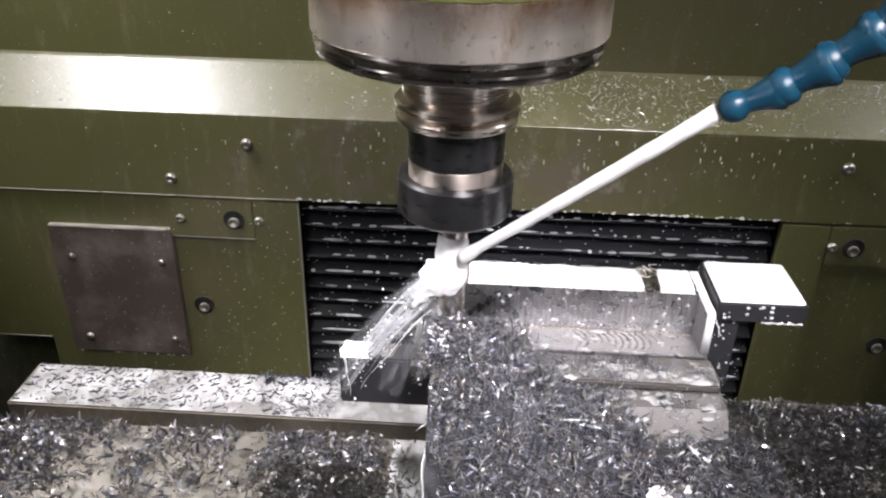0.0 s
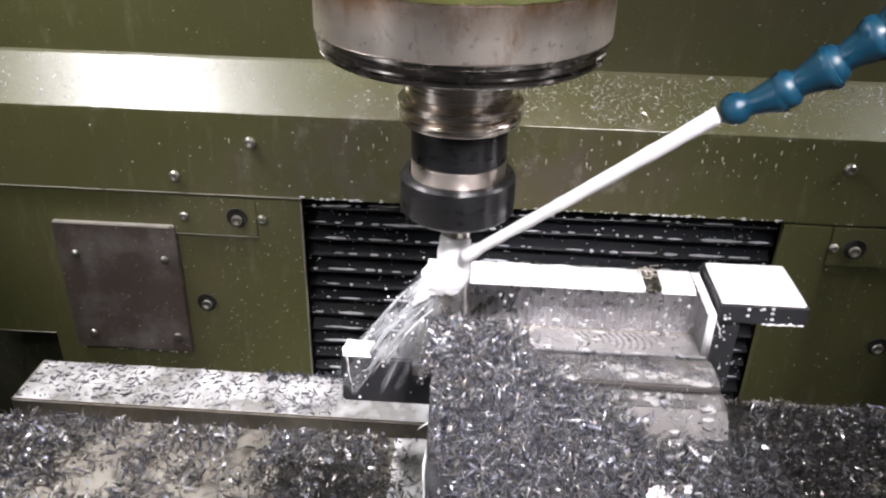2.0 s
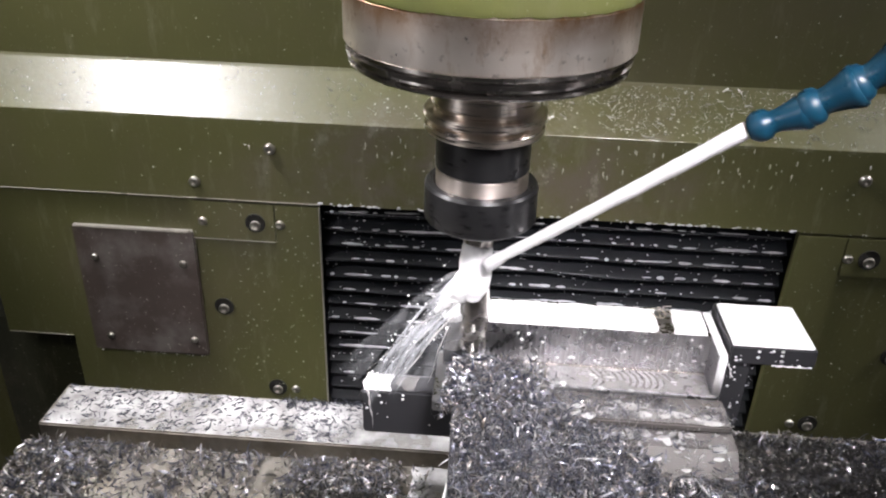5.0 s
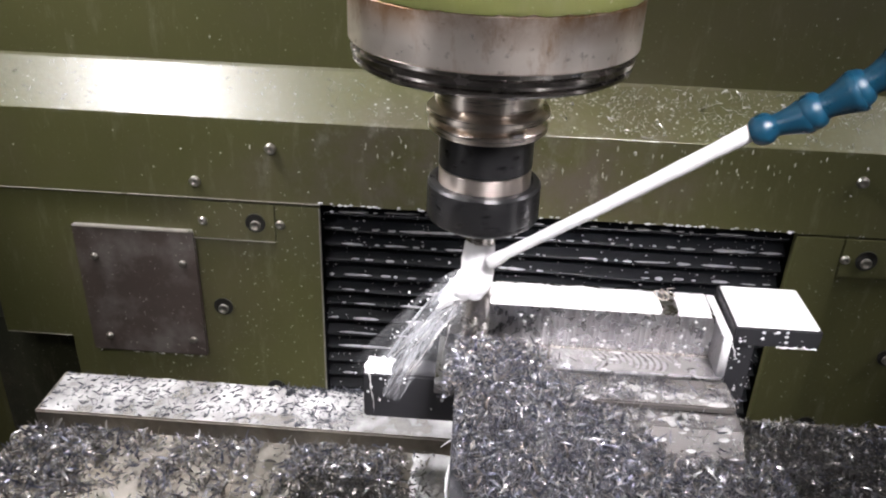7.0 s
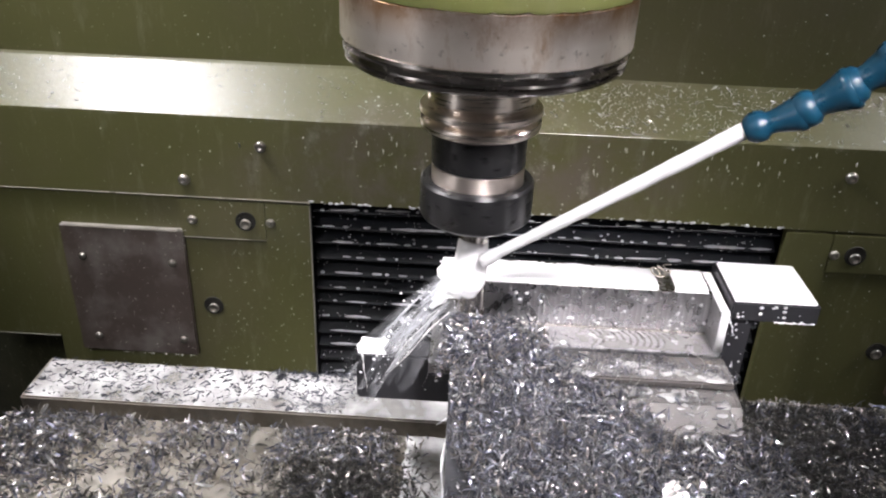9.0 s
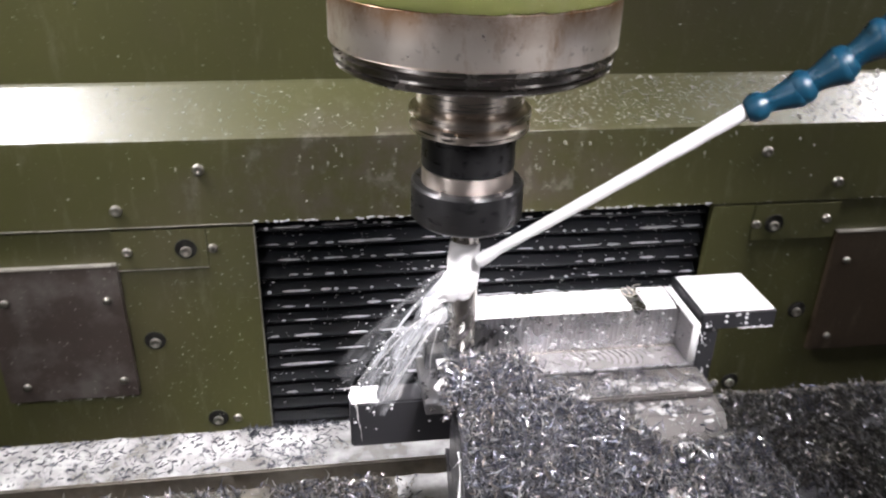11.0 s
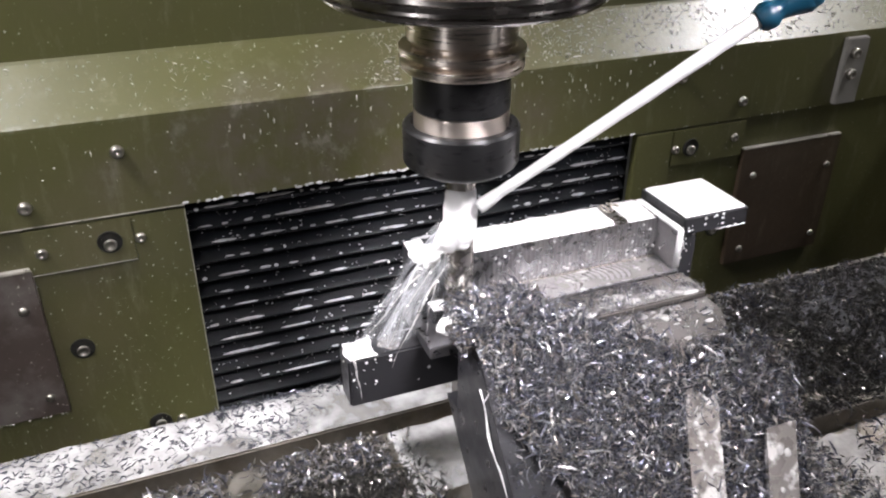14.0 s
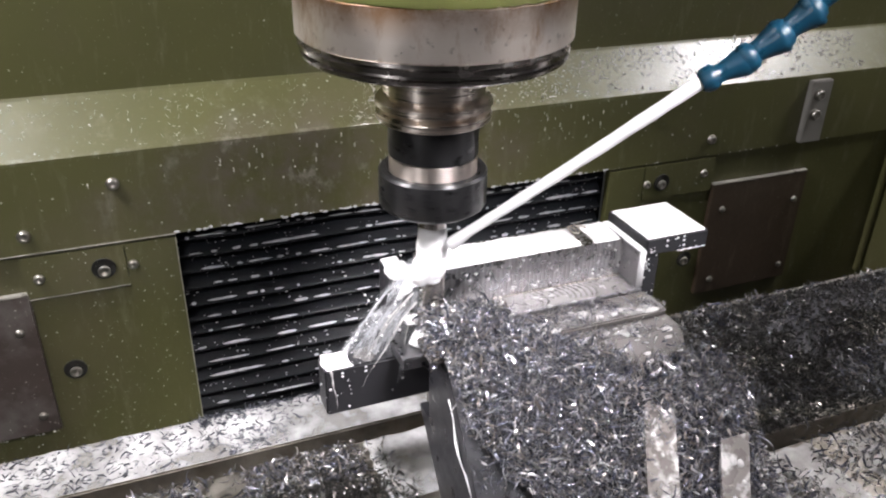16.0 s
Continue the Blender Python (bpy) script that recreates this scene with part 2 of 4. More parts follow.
STREAK = material("coolant_streak", milky((0.66, 0.66, 0.69), 0.25, 0.6, 1.0, 120))
SPRAY = material("coolant_spray", spray(0.85, 2.4))
VEIL = material("thin_coolant_veil", spray(0.30, 2.0))
BLUE = material("blue_hose_plastic", plain((0.006, 0.050, 0.092), 0.33, 0.0, 0.5, 90, 0.7))
CHIP = material("steel_chips", chip_build)
# wet chips in a darker tone that carries shade on the table
MUD_CHIP = material("wet_shade_dark_chips", plain((0.15, 0.145, 0.135), 0.34, 0.75, 0.5, 300, 0.3))
JAW_IRON = material("wet_jaw_iron", plain((0.050, 0.050, 0.056), 0.34, 0.35, 0.5, 90, 0.6))
# dark reflections on the film chips are put into the base colour
DARK_CHIP = material("dark_reflection_chips", plain((0.12, 0.125, 0.15), 0.35, 0.7, 0.5, 400))
# packed chips, darkened so that shade between the loose ones is in the colour
SHADE_CHIP_BED = material("packed_chips_with_shade", plain((0.075, 0.074, 0.082), 0.5, 0.4, 0.4, 600, 0.3))
BOLT = material("bolt_steel", metal((0.40, 0.38, 0.34), (0.25, 0.24, 0.21), 0.42))
GAP = material("bolt_hole_shade", plain((0.012, 0.012, 0.010), 0.5))
WALLPAINT = material("workshop_wall_paint", plain((0.55, 0.56, 0.54), 0.7, 0, 0.3, 3))
CONCRETE = material("concrete", plain((0.22, 0.21, 0.20), 0.8, 0, 0.3, 6))


# ---- builders ----
def part(name, bm, mat, parent=None, label="", smooth=False):
    me = bpy.data.meshes.new(name)
    bm.normal_update()
    bm.to_mesh(me)
    bm.free()
    me.materials.append(mat)
    if smooth:
        for p in me.polygons:
            p.use_smooth = True
    ob = new(name, me)
    if parent:
        ob.parent = parent
    if label:
        ob["label"] = label
    return ob


def thing(name, label, category, group="", kind="", at=(0, 0, 0)):
    ob = new(name)
    ob.empty_display_size = 0.02
    ob.location = at
    return tagged(ob, label, category, group, kind)


def box(x0, x1, y0, y1, z0, z1, bevel=0.0008, bm=None):
    out = bm or bmesh.new()
    one = bmesh.new()
    bmesh.ops.create_cube(one, size=1)
    for v in one.verts:
        v.co = Vector((x0 + (v.co.x + 0.5) * (x1 - x0), y0 + (v.co.y + 0.5) * (y1 - y0), z0 + (v.co.z + 0.5) * (z1 - z0)))
    if bevel:
        bmesh.ops.bevel(one, geom=one.edges[:], offset=bevel, segments=2, affect="EDGES")
    tmp = bpy.data.meshes.new("tmp")
    one.to_mesh(tmp)
    one.free()
    out.from_mesh(tmp)
    bpy.data.meshes.remove(tmp)
    return out


def lathe(profile, seg=96, cap=True):
    """A body turned about z from (radius, height) pairs."""
    bm = bmesh.new()
    rings = []
    for r, z in profile:
        rings.append([bm.verts.new((r * math.cos(a), r * math.sin(a), z)) for a in [2 * math.pi * i / seg for i in range(seg)]])
    for a, b in zip(rings, rings[1:]):
        for i in range(seg):
            j = (i + 1) % seg
            bm.faces.new((a[i], a[j], b[j], b[i]))
    if cap:
        bm.faces.new(rings[0])
        bm.faces.new(rings[-1])
    bmesh.ops.recalc_face_normals(bm, faces=bm.faces[:])
    return bm


def smooth_by_angle(ob, degrees=32):
    me = ob.data
    bm = bmesh.new()
    bm.from_mesh(me)
    for f in bm.faces:
        f.smooth = True
    for e in bm.edges:
        e.smooth = len(e.link_faces) == 2 and e.calc_face_angle(0) < radians(degrees)
    bm.to_mesh(me)
    bm.free()
    return ob


def tube(points, radii, seg=14):
    """A round tube through points with a radius at each."""
    bm = bmesh.new()
    rings = []
    pts = [Vector(p) for p in points]
    for i, p in enumerate(pts):
        d = (pts[min(i + 1, len(pts) - 1)] - pts[max(i - 1, 0)]).normalized()
        q = d.to_track_quat("Z", "Y")
        rings.append([bm.verts.new(p + q @ Vector((radii[i] * math.cos(a), radii[i] * math.sin(a), 0))) for a in [2 * math.pi * k / seg for k in range(seg)]])
    for a, b in zip(rings, rings[1:]):
        for i in range(seg):
            j = (i + 1) % seg
            bm.faces.new((a[i], a[j], b[j], b[i]))
    bm.faces.new(rings[0])
    bm.faces.new(rings[-1])
    bmesh.ops.recalc_face_normals(bm, faces=bm.faces[:])
    return bm


def raw_mesh(name, verts, faces, mat, smooth=False):
    me = bpy.data.meshes.new(name)
    me.from_pydata(verts, [], faces)
    me.materials.append(mat)
    if smooth:
        for p in me.polygons:
            p.use_smooth = True
    return new(name, me)


def domes(name, places, mat, rng, flat=0.45):
    """Small flattened drops: places are (point, normal, radius, stretch along x)."""
    verts, faces = [], []
    for p, n, r, sx in places:
        q = Vector(n).to_track_quat("Z", "Y")
        base = len(verts)
        ph = rng.random() * 6.28
        for ring, (rr, h) in enumerate(((1.0, 0.0), (0.78, 0.65))):
            for k in range(7):
                a = ph + k * 2 * math.pi / 7
                w = r * rr * (0.85 + 0.3 * rng.random())
                o = q @ Vector((w * math.cos(a), w * math.sin(a), h * r * flat))
                o.x *= sx
                verts.append(tuple(Vector(p) + o))
        verts.append(tuple(Vector(p) + q @ Vector((0, 0, r * flat))))
        for k in range(7):
            j = (k + 1) % 7
            faces.append((base + k, base + j, base + 7 + j, base + 7 + k))
            faces.append((base + 7 + k, base + 7 + j, base + 14))
    return raw_mesh(name, verts, faces, mat, True)


def chips(name, places, rng, size=(0.0022, 0.0048), mat=None, power=1.8, wide=1.0):
    """Curled chips: places are (x, y, z, tilt) with tilt 0 for lying flat, 1 for any way round."""
    n = len(places)
    P = np.array([p[:3] for p in places])
    T = np.array([p[3] for p in places])
    seg = 5
    r = (size[0] + (size[1] - size[0]) * rng.random(n) ** power) * 0.6
    arc = rng.uniform(0.9, 3.4, n)
    long = rng.random(n) < 0.6
    r = np.where(long, r * 1.7, r)
    arc = np.where(long, arc * 0.62, arc)
    w = wide * rng.uniform(0.00018, 0.00085, n) * (size[1] / 0.0068)
    twist = rng.uniform(-0.0018, 0.0018, n)
    yaw = rng.uniform(0, 2 * np.pi, n)
    tip = rng.normal(0, 1, n) * T * 1.1
    roll = rng.normal(0, 1, n) * (0.25 + T)
    V = np.zeros((n, 2 * (seg + 1), 3))
    for k in range(seg + 1):
        a = (k / seg - 0.5) * arc
        taper = 1 - 2.0 * abs(k / seg - 0.48) ** 1.5
        cx, cy = r * np.sin(a), r * (np.cos(a) - 0.8)
        cz = twist * (k / seg - 0.5) * 2
        for s in (0, 1):
            V[:, 2 * k + s] = np.stack([cx, cy, cz + (s - 0.5) * 2 * w * taper], 1)
    ca, sa = np.cos(roll), np.sin(roll)
    y, z = V[..., 1].copy(), V[..., 2].copy()
    V[..., 1], V[..., 2] = y * ca[:, None] - z * sa[:, None], y * sa[:, None] + z * ca[:, None]
    ca, sa = np.cos(tip), np.sin(tip)
    x, z = V[..., 0].copy(), V[..., 2].copy()
    V[..., 0], V[..., 2] = x * ca[:, None] + z * sa[:, None], -x * sa[:, None] + z * ca[:, None]
    ca, sa = np.cos(yaw), np.sin(yaw)
    x, y = V[..., 0].copy(), V[..., 1].copy()
    V[..., 0], V[..., 1] = x * ca[:, None] - y * sa[:, None], x * sa[:, None] + y * ca[:, None]
    V[..., 2] -= V[..., 2].min(1)[:, None] * (1 - 0.6 * T[:, None])
    V += P[:, None, :]
    m = 2 * (seg + 1)
    faces = [(i * m + 2 * k, i * m + 2 * k + 1, i * m + 2 * k + 3, i * m + 2 * k + 2) for i in range(n) for k in range(seg)]
    return raw_mesh(name, V.reshape(-1, 3).tolist(), faces, mat or CHIP)


def sheet(name, f, x0, x1, nx, y0, y1, ny, mat, keep=None):
    """A height field z = f(x, y) over a rectangle."""
    xs, ys = np.linspace(x0, x1, nx), np.linspace(y0, y1, ny)
    verts = [(x, y, f(x, y)) for y in ys for x in xs]
    faces = []
    for j in range(ny - 1):
        for i in range(nx - 1):
            a = j * nx + i
            if keep is None or keep((xs[i] + xs[i + 1]) / 2, (ys[j] + ys[j + 1]) / 2):
                faces.append((a, a + 1, a + nx + 1, a + nx))
    return raw_mesh(name, verts, faces, mat, True)


def blob_outline(cx, cy, rx, ry, z, seed, n=28, thick=0.0008, wob=0.18):
    """A flat puddle with an uneven outline and a rounded rim."""
    rng = random.Random(seed)
    ph = [rng.random() * 6.28 for _ in range(4)]
    bm = bmesh.new()
    rings = []
    for s, h in ((1.0, 0.0), (0.94, 0.75), (0.8, 1.0)):
        ring = []
        for k in range(n):
            a = 2 * math.pi * k / n
            w = 1 + wob * (math.sin(2 * a + ph[0]) * 0.5 + math.sin(3 * a + ph[1]) * 0.4 + math.sin(5 * a + ph[2]) * 0.25)
            ring.append(bm.verts.new((cx + rx * s * w * math.cos(a), cy + ry * s * w * math.sin(a), z + h * thick)))
        rings.append(ring)
    for a, b in zip(rings, rings[1:]):
        for i in range(n):
            j = (i + 1) % n
            bm.faces.new((a[i], a[j], b[j], b[i]))
    bm.faces.new(rings[-1])
    return bm


ON_TABLE = []          # everything that rises and falls with the knee


def on_table(ob):
    ON_TABLE.append(ob)
    return ob


# ---- setting: machine column, guards, room ----
def structure(name, bm, mat, label, category="wall", smooth=False):
    return tagged(part(name, bm, mat, None, "", smooth), label, category, "", "structure")


def extrude_x(profile, x0, x1):
    """A prism along x from a closed (y, z) outline."""
    bm = bmesh.new()
    a = [bm.verts.new((x0, y, z)) for y, z in profile]
    b = [bm.verts.new((x1, y, z)) for y, z in profile]
    n = len(profile)
    for i in range(n):
        j = (i + 1) % n
        bm.faces.new((a[i], a[j], b[j], b[i]))
    bm.faces.new(a)
    bm.faces.new(b)
    bmesh.ops.recalc_face_normals(bm, faces=bm.faces[:])
    return bm


XL, XR = -0.262, 0.79
band = [(0.0, -0.047), (0.0, 0.0232), (0.0004, 0.0239), (0.0360, 0.0558), (0.0375, 0.0580), (0.0375, 0.62), (0.09, 0.62), (0.09, -0.047)]
structure("wall_column", extrude_x(band, XL - 0.35, XR + 0.05), COVER, "olive green painted column cover with a sloping ledge")

# lower guard panels, lapped under the cover
def flat_panel(outline, y0, y1):
    bm = bmesh.new()
    a = [bm.verts.new((x, y0, z)) for x, z in outline]
    b = [bm.verts.new((x, y1, z)) for x, z in outline]
    for i in range(len(outline)):
        j = (i + 1) % len(outline)
        bm.faces.new((a[i], a[j], b[j], b[i]))
    bm.faces.new(a)
    bm.faces.new(b)
    bmesh.ops.recalc_face_normals(bm, faces=bm.faces[:])
    bmesh.ops.bevel(bm, geom=bm.edges[:], offset=0.0006, segments=1, affect="EDGES")
    return bm


structure("wall_panel_1", flat_panel([(XL, -0.0465), (0.0365, -0.0465), (0.0365, -0.262), (-0.1995, -0.262), (-0.1995, -0.1965), (XL, -0.1965)], 0.003, 0.010), GREEN, "olive green lower guard panel with a cut corner")
# guard out of view, added and shaped to throw the left panel's diagonal shadow
structure("wall_shadow_guard", extrude_x([(0.0, -0.50), (0.0, 0.086), (-0.038, 0.168), (-0.30, 0.34), (-0.30, -0.50)], -0.288, -0.278), GREEN, "unseen olive green guard added to cast a diagonal shadow on the panel")
structure("wall_panel_2", box(0.4285, XR, 0.003, 0.010, -0.262, -0.0465, 0.0006), GREEN, "olive green lower guard panel")
structure("trim_1", box(0.000, 0.0375, -0.0002, 0.0035, -0.262, -0.0495, 0.0006), GREEN, "olive green edge strip beside the bellows", "trim")
structure("trim_2", box(0.4275, 0.4660, -0.0002, 0.0035, -0.262, -0.0495, 0.0006), GREEN, "olive green edge strip beside the bellows", "trim")
structure("trim_3", box(-0.0725, -0.0003, -0.0002, 0.0035, -0.0845, -0.0495, 0.0006), GREEN, "olive green cover tab with recessed bolt", "trim")
structure("trim_4", box(0.4665, 0.5480, -0.0002, 0.0035, -0.0845, -0.0495, 0.0006), GREEN, "olive green cover tab with recessed bolt", "trim")
# bed below the panels, coloured nearly black in place of real shade
structure("wall_bed", box(XL - 0.4, XR + 0.2, 0.03, 0.07, -0.9, -0.2, 0), SHADED_GREEN, "green machine bed, the shade under the guards put into its colour")
structure("wall_side", box(XR, XR + 0.012, -0.30, 0.06, -0.30, 0.0), GREEN, "olive green side guard of the column")
structure("trim_5", box(XR - 0.010, XR - 0.004, -0.006, 0.0, -0.22, -0.05, 0.001), GREEN, "olive green folded seam", "trim")

structure("trim_6", box(XL, 0.0385, -0.0007, 0.0012, -0.0476, -0.0466, 0.0004), EDGE, "worn bare edge along the bottom of the cover", "trim")
# trim_7 to trim_9: edge highlights put into pale strips
structure("trim_7", box(0.0370, 0.0379, -0.0006, 0.0030, -0.261, -0.0502, 0.0003), EDGE, "pale strip painted as the edge highlight beside the bellows", "trim")
structure("trim_8", box(XL + 0.001, -0.2000, 0.0022, 0.0060, -0.1970, -0.1962, 0.0003), EDGE, "pale strip painted as the lit edge of the cut panel corner", "trim")
structure("trim_9", box(-0.0723, -0.0006, -0.0006, 0.0030, -0.0850, -0.0844, 0.0002), EDGE, "pale strip painted as the edge highlight of the cover tab", "trim")

# room round the machine
structure("floor", box(-3, 3.4, -3.5, 1.5, -1.05, -1.0, 0), CONCRETE, "grey concrete workshop floor", "floor")
structure("wall_north", box(-3, 3.4, 1.5, 1.6, -1.0, 2.2, 0), WALLPAINT, "plain light workshop wall")
structure("wall_south", box(-3, 3.4, -3.6, -3.5, -1.0, 2.2, 0), WALLPAINT, "plain light workshop wall")
structure("wall_west", box(-3.1, -3, -3.5, 1.5, -1.0, 2.2, 0), WALLPAINT, "plain light workshop wall")
structure("wall_east", box(3.4, 3.5, -3.5, 1.5, -1.0, 2.2, 0), WALLPAINT, "plain light workshop wall")
structure("ceiling", box(-3, 3.4, -3.5, 1.5, 2.2, 2.3, 0), WALLPAINT, "plain light workshop ceiling", "ceiling")


def cover_plate(x0, x1, mat, label):
    root = thing("cover_plate", label, "cover plate", "column cover plates", "", (x0, 0, -0.206))
    w = x1 - x0
    plate = part("plate", box(0, w, -0.0022, 0.0030, 0, 0.127, 0.0007), mat, root)
    part("worn_edge", box(0.0004, w - 0.0004, -0.0026, 0.0030, 0.1258, 0.1278, 0.0006), EDGE, plate, "bare steel top edge of the plate")
    for x, z in ((0.017, 0.016), (w - 0.011, 0.017), (0.016, 0.098), (w - 0.012, 0.096)):
        screw = part("screw", lathe([(0.0034, 0), (0.0034, 0.0012), (0.0026, 0.0026), (0.0008, 0.0030)], 20), BOLT, root, "small steel dome screw", True)
        screw.matrix_basis = pose(x, -0.0022, z, 90)
    return root


cover_plate(-0.1775, -0.0715, PLATE, "worn grey-brown steel cover plate screwed to the guard")
cover_plate(0.5500, 0.6710, BROWN_PLATE, "dark brown steel cover plate screwed to the guard")


def bolt(x, z, y=0.0, size=0.0048, label="round-headed steel bolt in the green guard"):
    root = thing("bolt", label, "bolt", "guard bolts", "", (x, y, z))
    head = part("head", lathe([(size, 0), (size, size * 0.25), (size * 0.82, size * 0.65), (size * 0.4, size * 0.85), (size * 0.36, size * 0.5), (0.0002, size * 0.5)], 24), BOLT, root, "", True)
    head.matrix_basis = pose(0, 0, 0, 90)
    return root


def socket_bolt(x, z):
    root = thing("socket_bolt", "socket-head bolt on a dark disc coloured as a shaded recess", "bolt", "guard bolts", "", (x, -0.0004, z))
    # no real hole: the recess's shade is the disc's near-black colour
    rim = part("recess", lathe([(0.0088, 0.0), (0.0087, 0.0006), (0.0082, 0.0008), (0.0078, 0.0005), (0.0076, 0.0003), (0.0002, 0.0003)], 36), GAP, root, "flat dark disc with a rim, coloured as the recess's shade", True)
    rim.matrix_basis = pose(0, 0, 0, 90)
    head = part("head", lathe([(0.0046, 0), (0.0046, 0.0016), (0.0041, 0.0022), (0.0028, 0.0023), (0.0026, 0.0010), (0.0002, 0.0010)], 28), BOLT, root, "", True)
    head.matrix_basis = pose(0, -0.0002, -0.0022, 90)
    return root


for x, z in ((0, 0), (-0.065, -0.032), (0.466, 0), (0.538, -0.030)):
    bolt(x, z)
for x, z in ((0.004, -0.0675), (-0.062, -0.068), (0.008, -0.239), (0.470, -0.068), (0.536, -0.065), (0.462, -0.239)):
    bolt(x, z, -0.0002, 0.0040)
for x, z in ((-0.017, -0.0672), (-0.052, -0.152), (-0.009, -0.238), (0.487, -0.068), (0.530, -0.160), (0.478, -0.238)):
    socket_bolt(x, z)

bracket = thing("bracket", "bare steel bracket with two cap screws on the guard", "bracket", "", "", (0.645, 0, -0.045))
part("bar", box(0, 0.026, -0.007, 0.0, 0, 0.064, 0.001), BRACKET_STEEL, bracket)
for z in (0.050, 0.030):
    sc = part("cap_screw", lathe([(0.0052, 0), (0.0052, 0.004), (0.0046, 0.005), (0.0026, 0.005), (0.0024, 0.003), (0.0002, 0.003)], 24), BOLT, bracket, "", True)
    sc.matrix_basis = pose(0.009, -0.007, z, 90)

# pleated bellows between the panels
BX0, BX1, PITCH, ZTOP, ZBOT = 0.0385, 0.4265, 0.0152, -0.0490, -0.262
bellows = tagged(new("bellows"), "black pleated rubber bellows wet with milky coolant", "bellows")
bellows.location = (BX0, 0.012, ZBOT)
NXB = 26


def fold(ztop):
    """One pleat of the bellows, sagging a little along its length."""
    prof = [(0.0100, 0.0), (0.0040, -PITCH * 0.30), (-0.0005, -PITCH * 0.52), (-0.0022, -PITCH * 0.60), (-0.0022, -PITCH * 0.66), (-0.0005, -PITCH * 0.74), (0.0060, -PITCH * 0.90), (0.0100, -PITCH)]
    bm = bmesh.new()
    grid = []
    for i in range(NXB + 1):
        x = (BX1 - BX0) * i / NXB
        grid.append([bm.verts.new((x, y + 0.0014 * noise.noise((x * 22, ztop * 60, 3)), ztop + dz - ZBOT + 0.0024 * noise.noise((x * 9, (ztop + dz) * 30, 0)))) for y, dz in prof])
    for a, b in zip(grid, grid[1:]):
        for k in range(len(prof) - 1):
            bm.faces.new((a[k], a[k + 1], b[k + 1], b[k]))
    return bm


z = ZTOP
while z > ZBOT + 0.004:
    part("fold", fold(z), BELLOWS, bellows, "", True)
    z -= PITCH
part("backing", box(-0.01, BX1 - BX0 + 0.01, 0.012, 0.016, 0, ZTOP - ZBOT, 0), BELLOWS, bellows)

# coolant lying on the folds
rng = random.Random(4)
def dashes(name, rows, mat, rng, thick=0.0008):
    """Long drops lying along x on a fold: rows are (x0, x1, y, z, half width), blunt at both ends and uneven."""
    verts, faces = [], []
    up, out = Vector((0, 0.66, 0.75)), Vector((0, -0.75, 0.66))
    for x0, x1, y, z, w in rows:
        m = max(5, int((x1 - x0) / 0.0025))
        base, ph = len(verts), rng.random() * 50
        for k in range(m + 1):
            u = 2 * k / m - 1
            x = x0 + (x1 - x0) * k / m
            b = w * (1 - abs(u) ** 5) * (0.8 + 0.5 * noise.noise((x * 160, ph, 0))) + 0.00005
            dz = 0.0018 * noise.noise((x * 9, z * 30, 0)) + 0.0004 * noise.noise((x * 60, ph, 4))
            c = Vector((x, y, z + dz))
            for q, h in ((-1, 0), (-0.6, 0.75), (0, 1), (0.6, 0.75), (1, 0)):
                verts.append(tuple(c + up * (b * q) + out * (h * thick)))
            if k:
                o = base + 5 * k
                for q in range(4):
                    faces.append((o - 5 + q, o + q, o + q + 1, o - 4 + q))
    return raw_mesh(name, verts, faces, mat, True)


streaks = []
z = ZTOP
row = 0
while z - PITCH > -0.240:
    zz = z - PITCH * 0.50
    x = BX0 + 0.003 + rng.random() * 0.012
    dense = 1.0 - 0.45 * row / 12
    while x < BX1 - 0.008:
        ln = rng.choice((0.003, 0.004, 0.006, 0.009, 0.014, 0.022, 0.040)) * (0.6 + 0.8 * rng.random())
        if rng.random() < 0.9 * dense:
            streaks.append((x, min(x + ln, BX1 - 0.003), 0.0106 + 0.0004 * rng.random(), zz + 0.0008 * (rng.random() - 0.5), rng.uniform(0.0007, 0.0016) if ln > 0.005 else rng.uniform(0.0009, 0.0015)))
        x += ln + 0.002 + rng.random() * (0.006 + 0.010 * row / 12)
    z -= PITCH
    row += 1
tagged(dashes("coolant_streaks", streaks, STREAK, rng), "white milky coolant streaks lying on the bellows folds", "coolant", "", "stuff")
specks = []
for _ in range(850):
    specks.append(((rng.uniform(BX0, BX1), 0.0105, rng.uniform(-0.235, -0.05)), (0, -1, 0.2), rng.choice((0.0002, 0.0003, 0.0004, 0.0006)), 1.0 + 1.5 * rng.random()))
for _ in range(105):
    specks.append(((rng.uniform(BX0, BX1), -0.0002, -0.0470 + 0.0016 * rng.random()), (0, -1, 0), rng.choice((0.0005, 0.0008, 0.0012)), 1.0 + 1.6 * rng.random()))
tagged(domes("coolant_specks", specks, STREAK, rng, 0.5), "small white coolant specks on the bellows and along the cover's lower edge", "coolant", "", "stuff")

# ---- spindle head ----
SX, SY = 0.1725, -0.198
head = thing("spindle_head", "green painted spindle head with a stained steel nose ring", "spindle head", "", "", (SX, SY, 0.1300))
bm = lathe([(0.0690, 0.0366), (0.0714, 0.0372), (0.0719, 0.0384), (0.0719, 0.0420), (0.0718, 0.34), (0.06, 0.34)], 240)
for v in bm.verts:
    if v.co.z < 0.039:          # the paint is chipped unevenly along its lower edge
        a = math.atan2(v.co.y, v.co.x)
        v.co.z += 0.0011 * noise.noise((math.cos(a) * 7, math.sin(a) * 7, 1)) + 0.0009 * max(0, noise.noise((math.cos(a) * 24, math.sin(a) * 24, 2)))
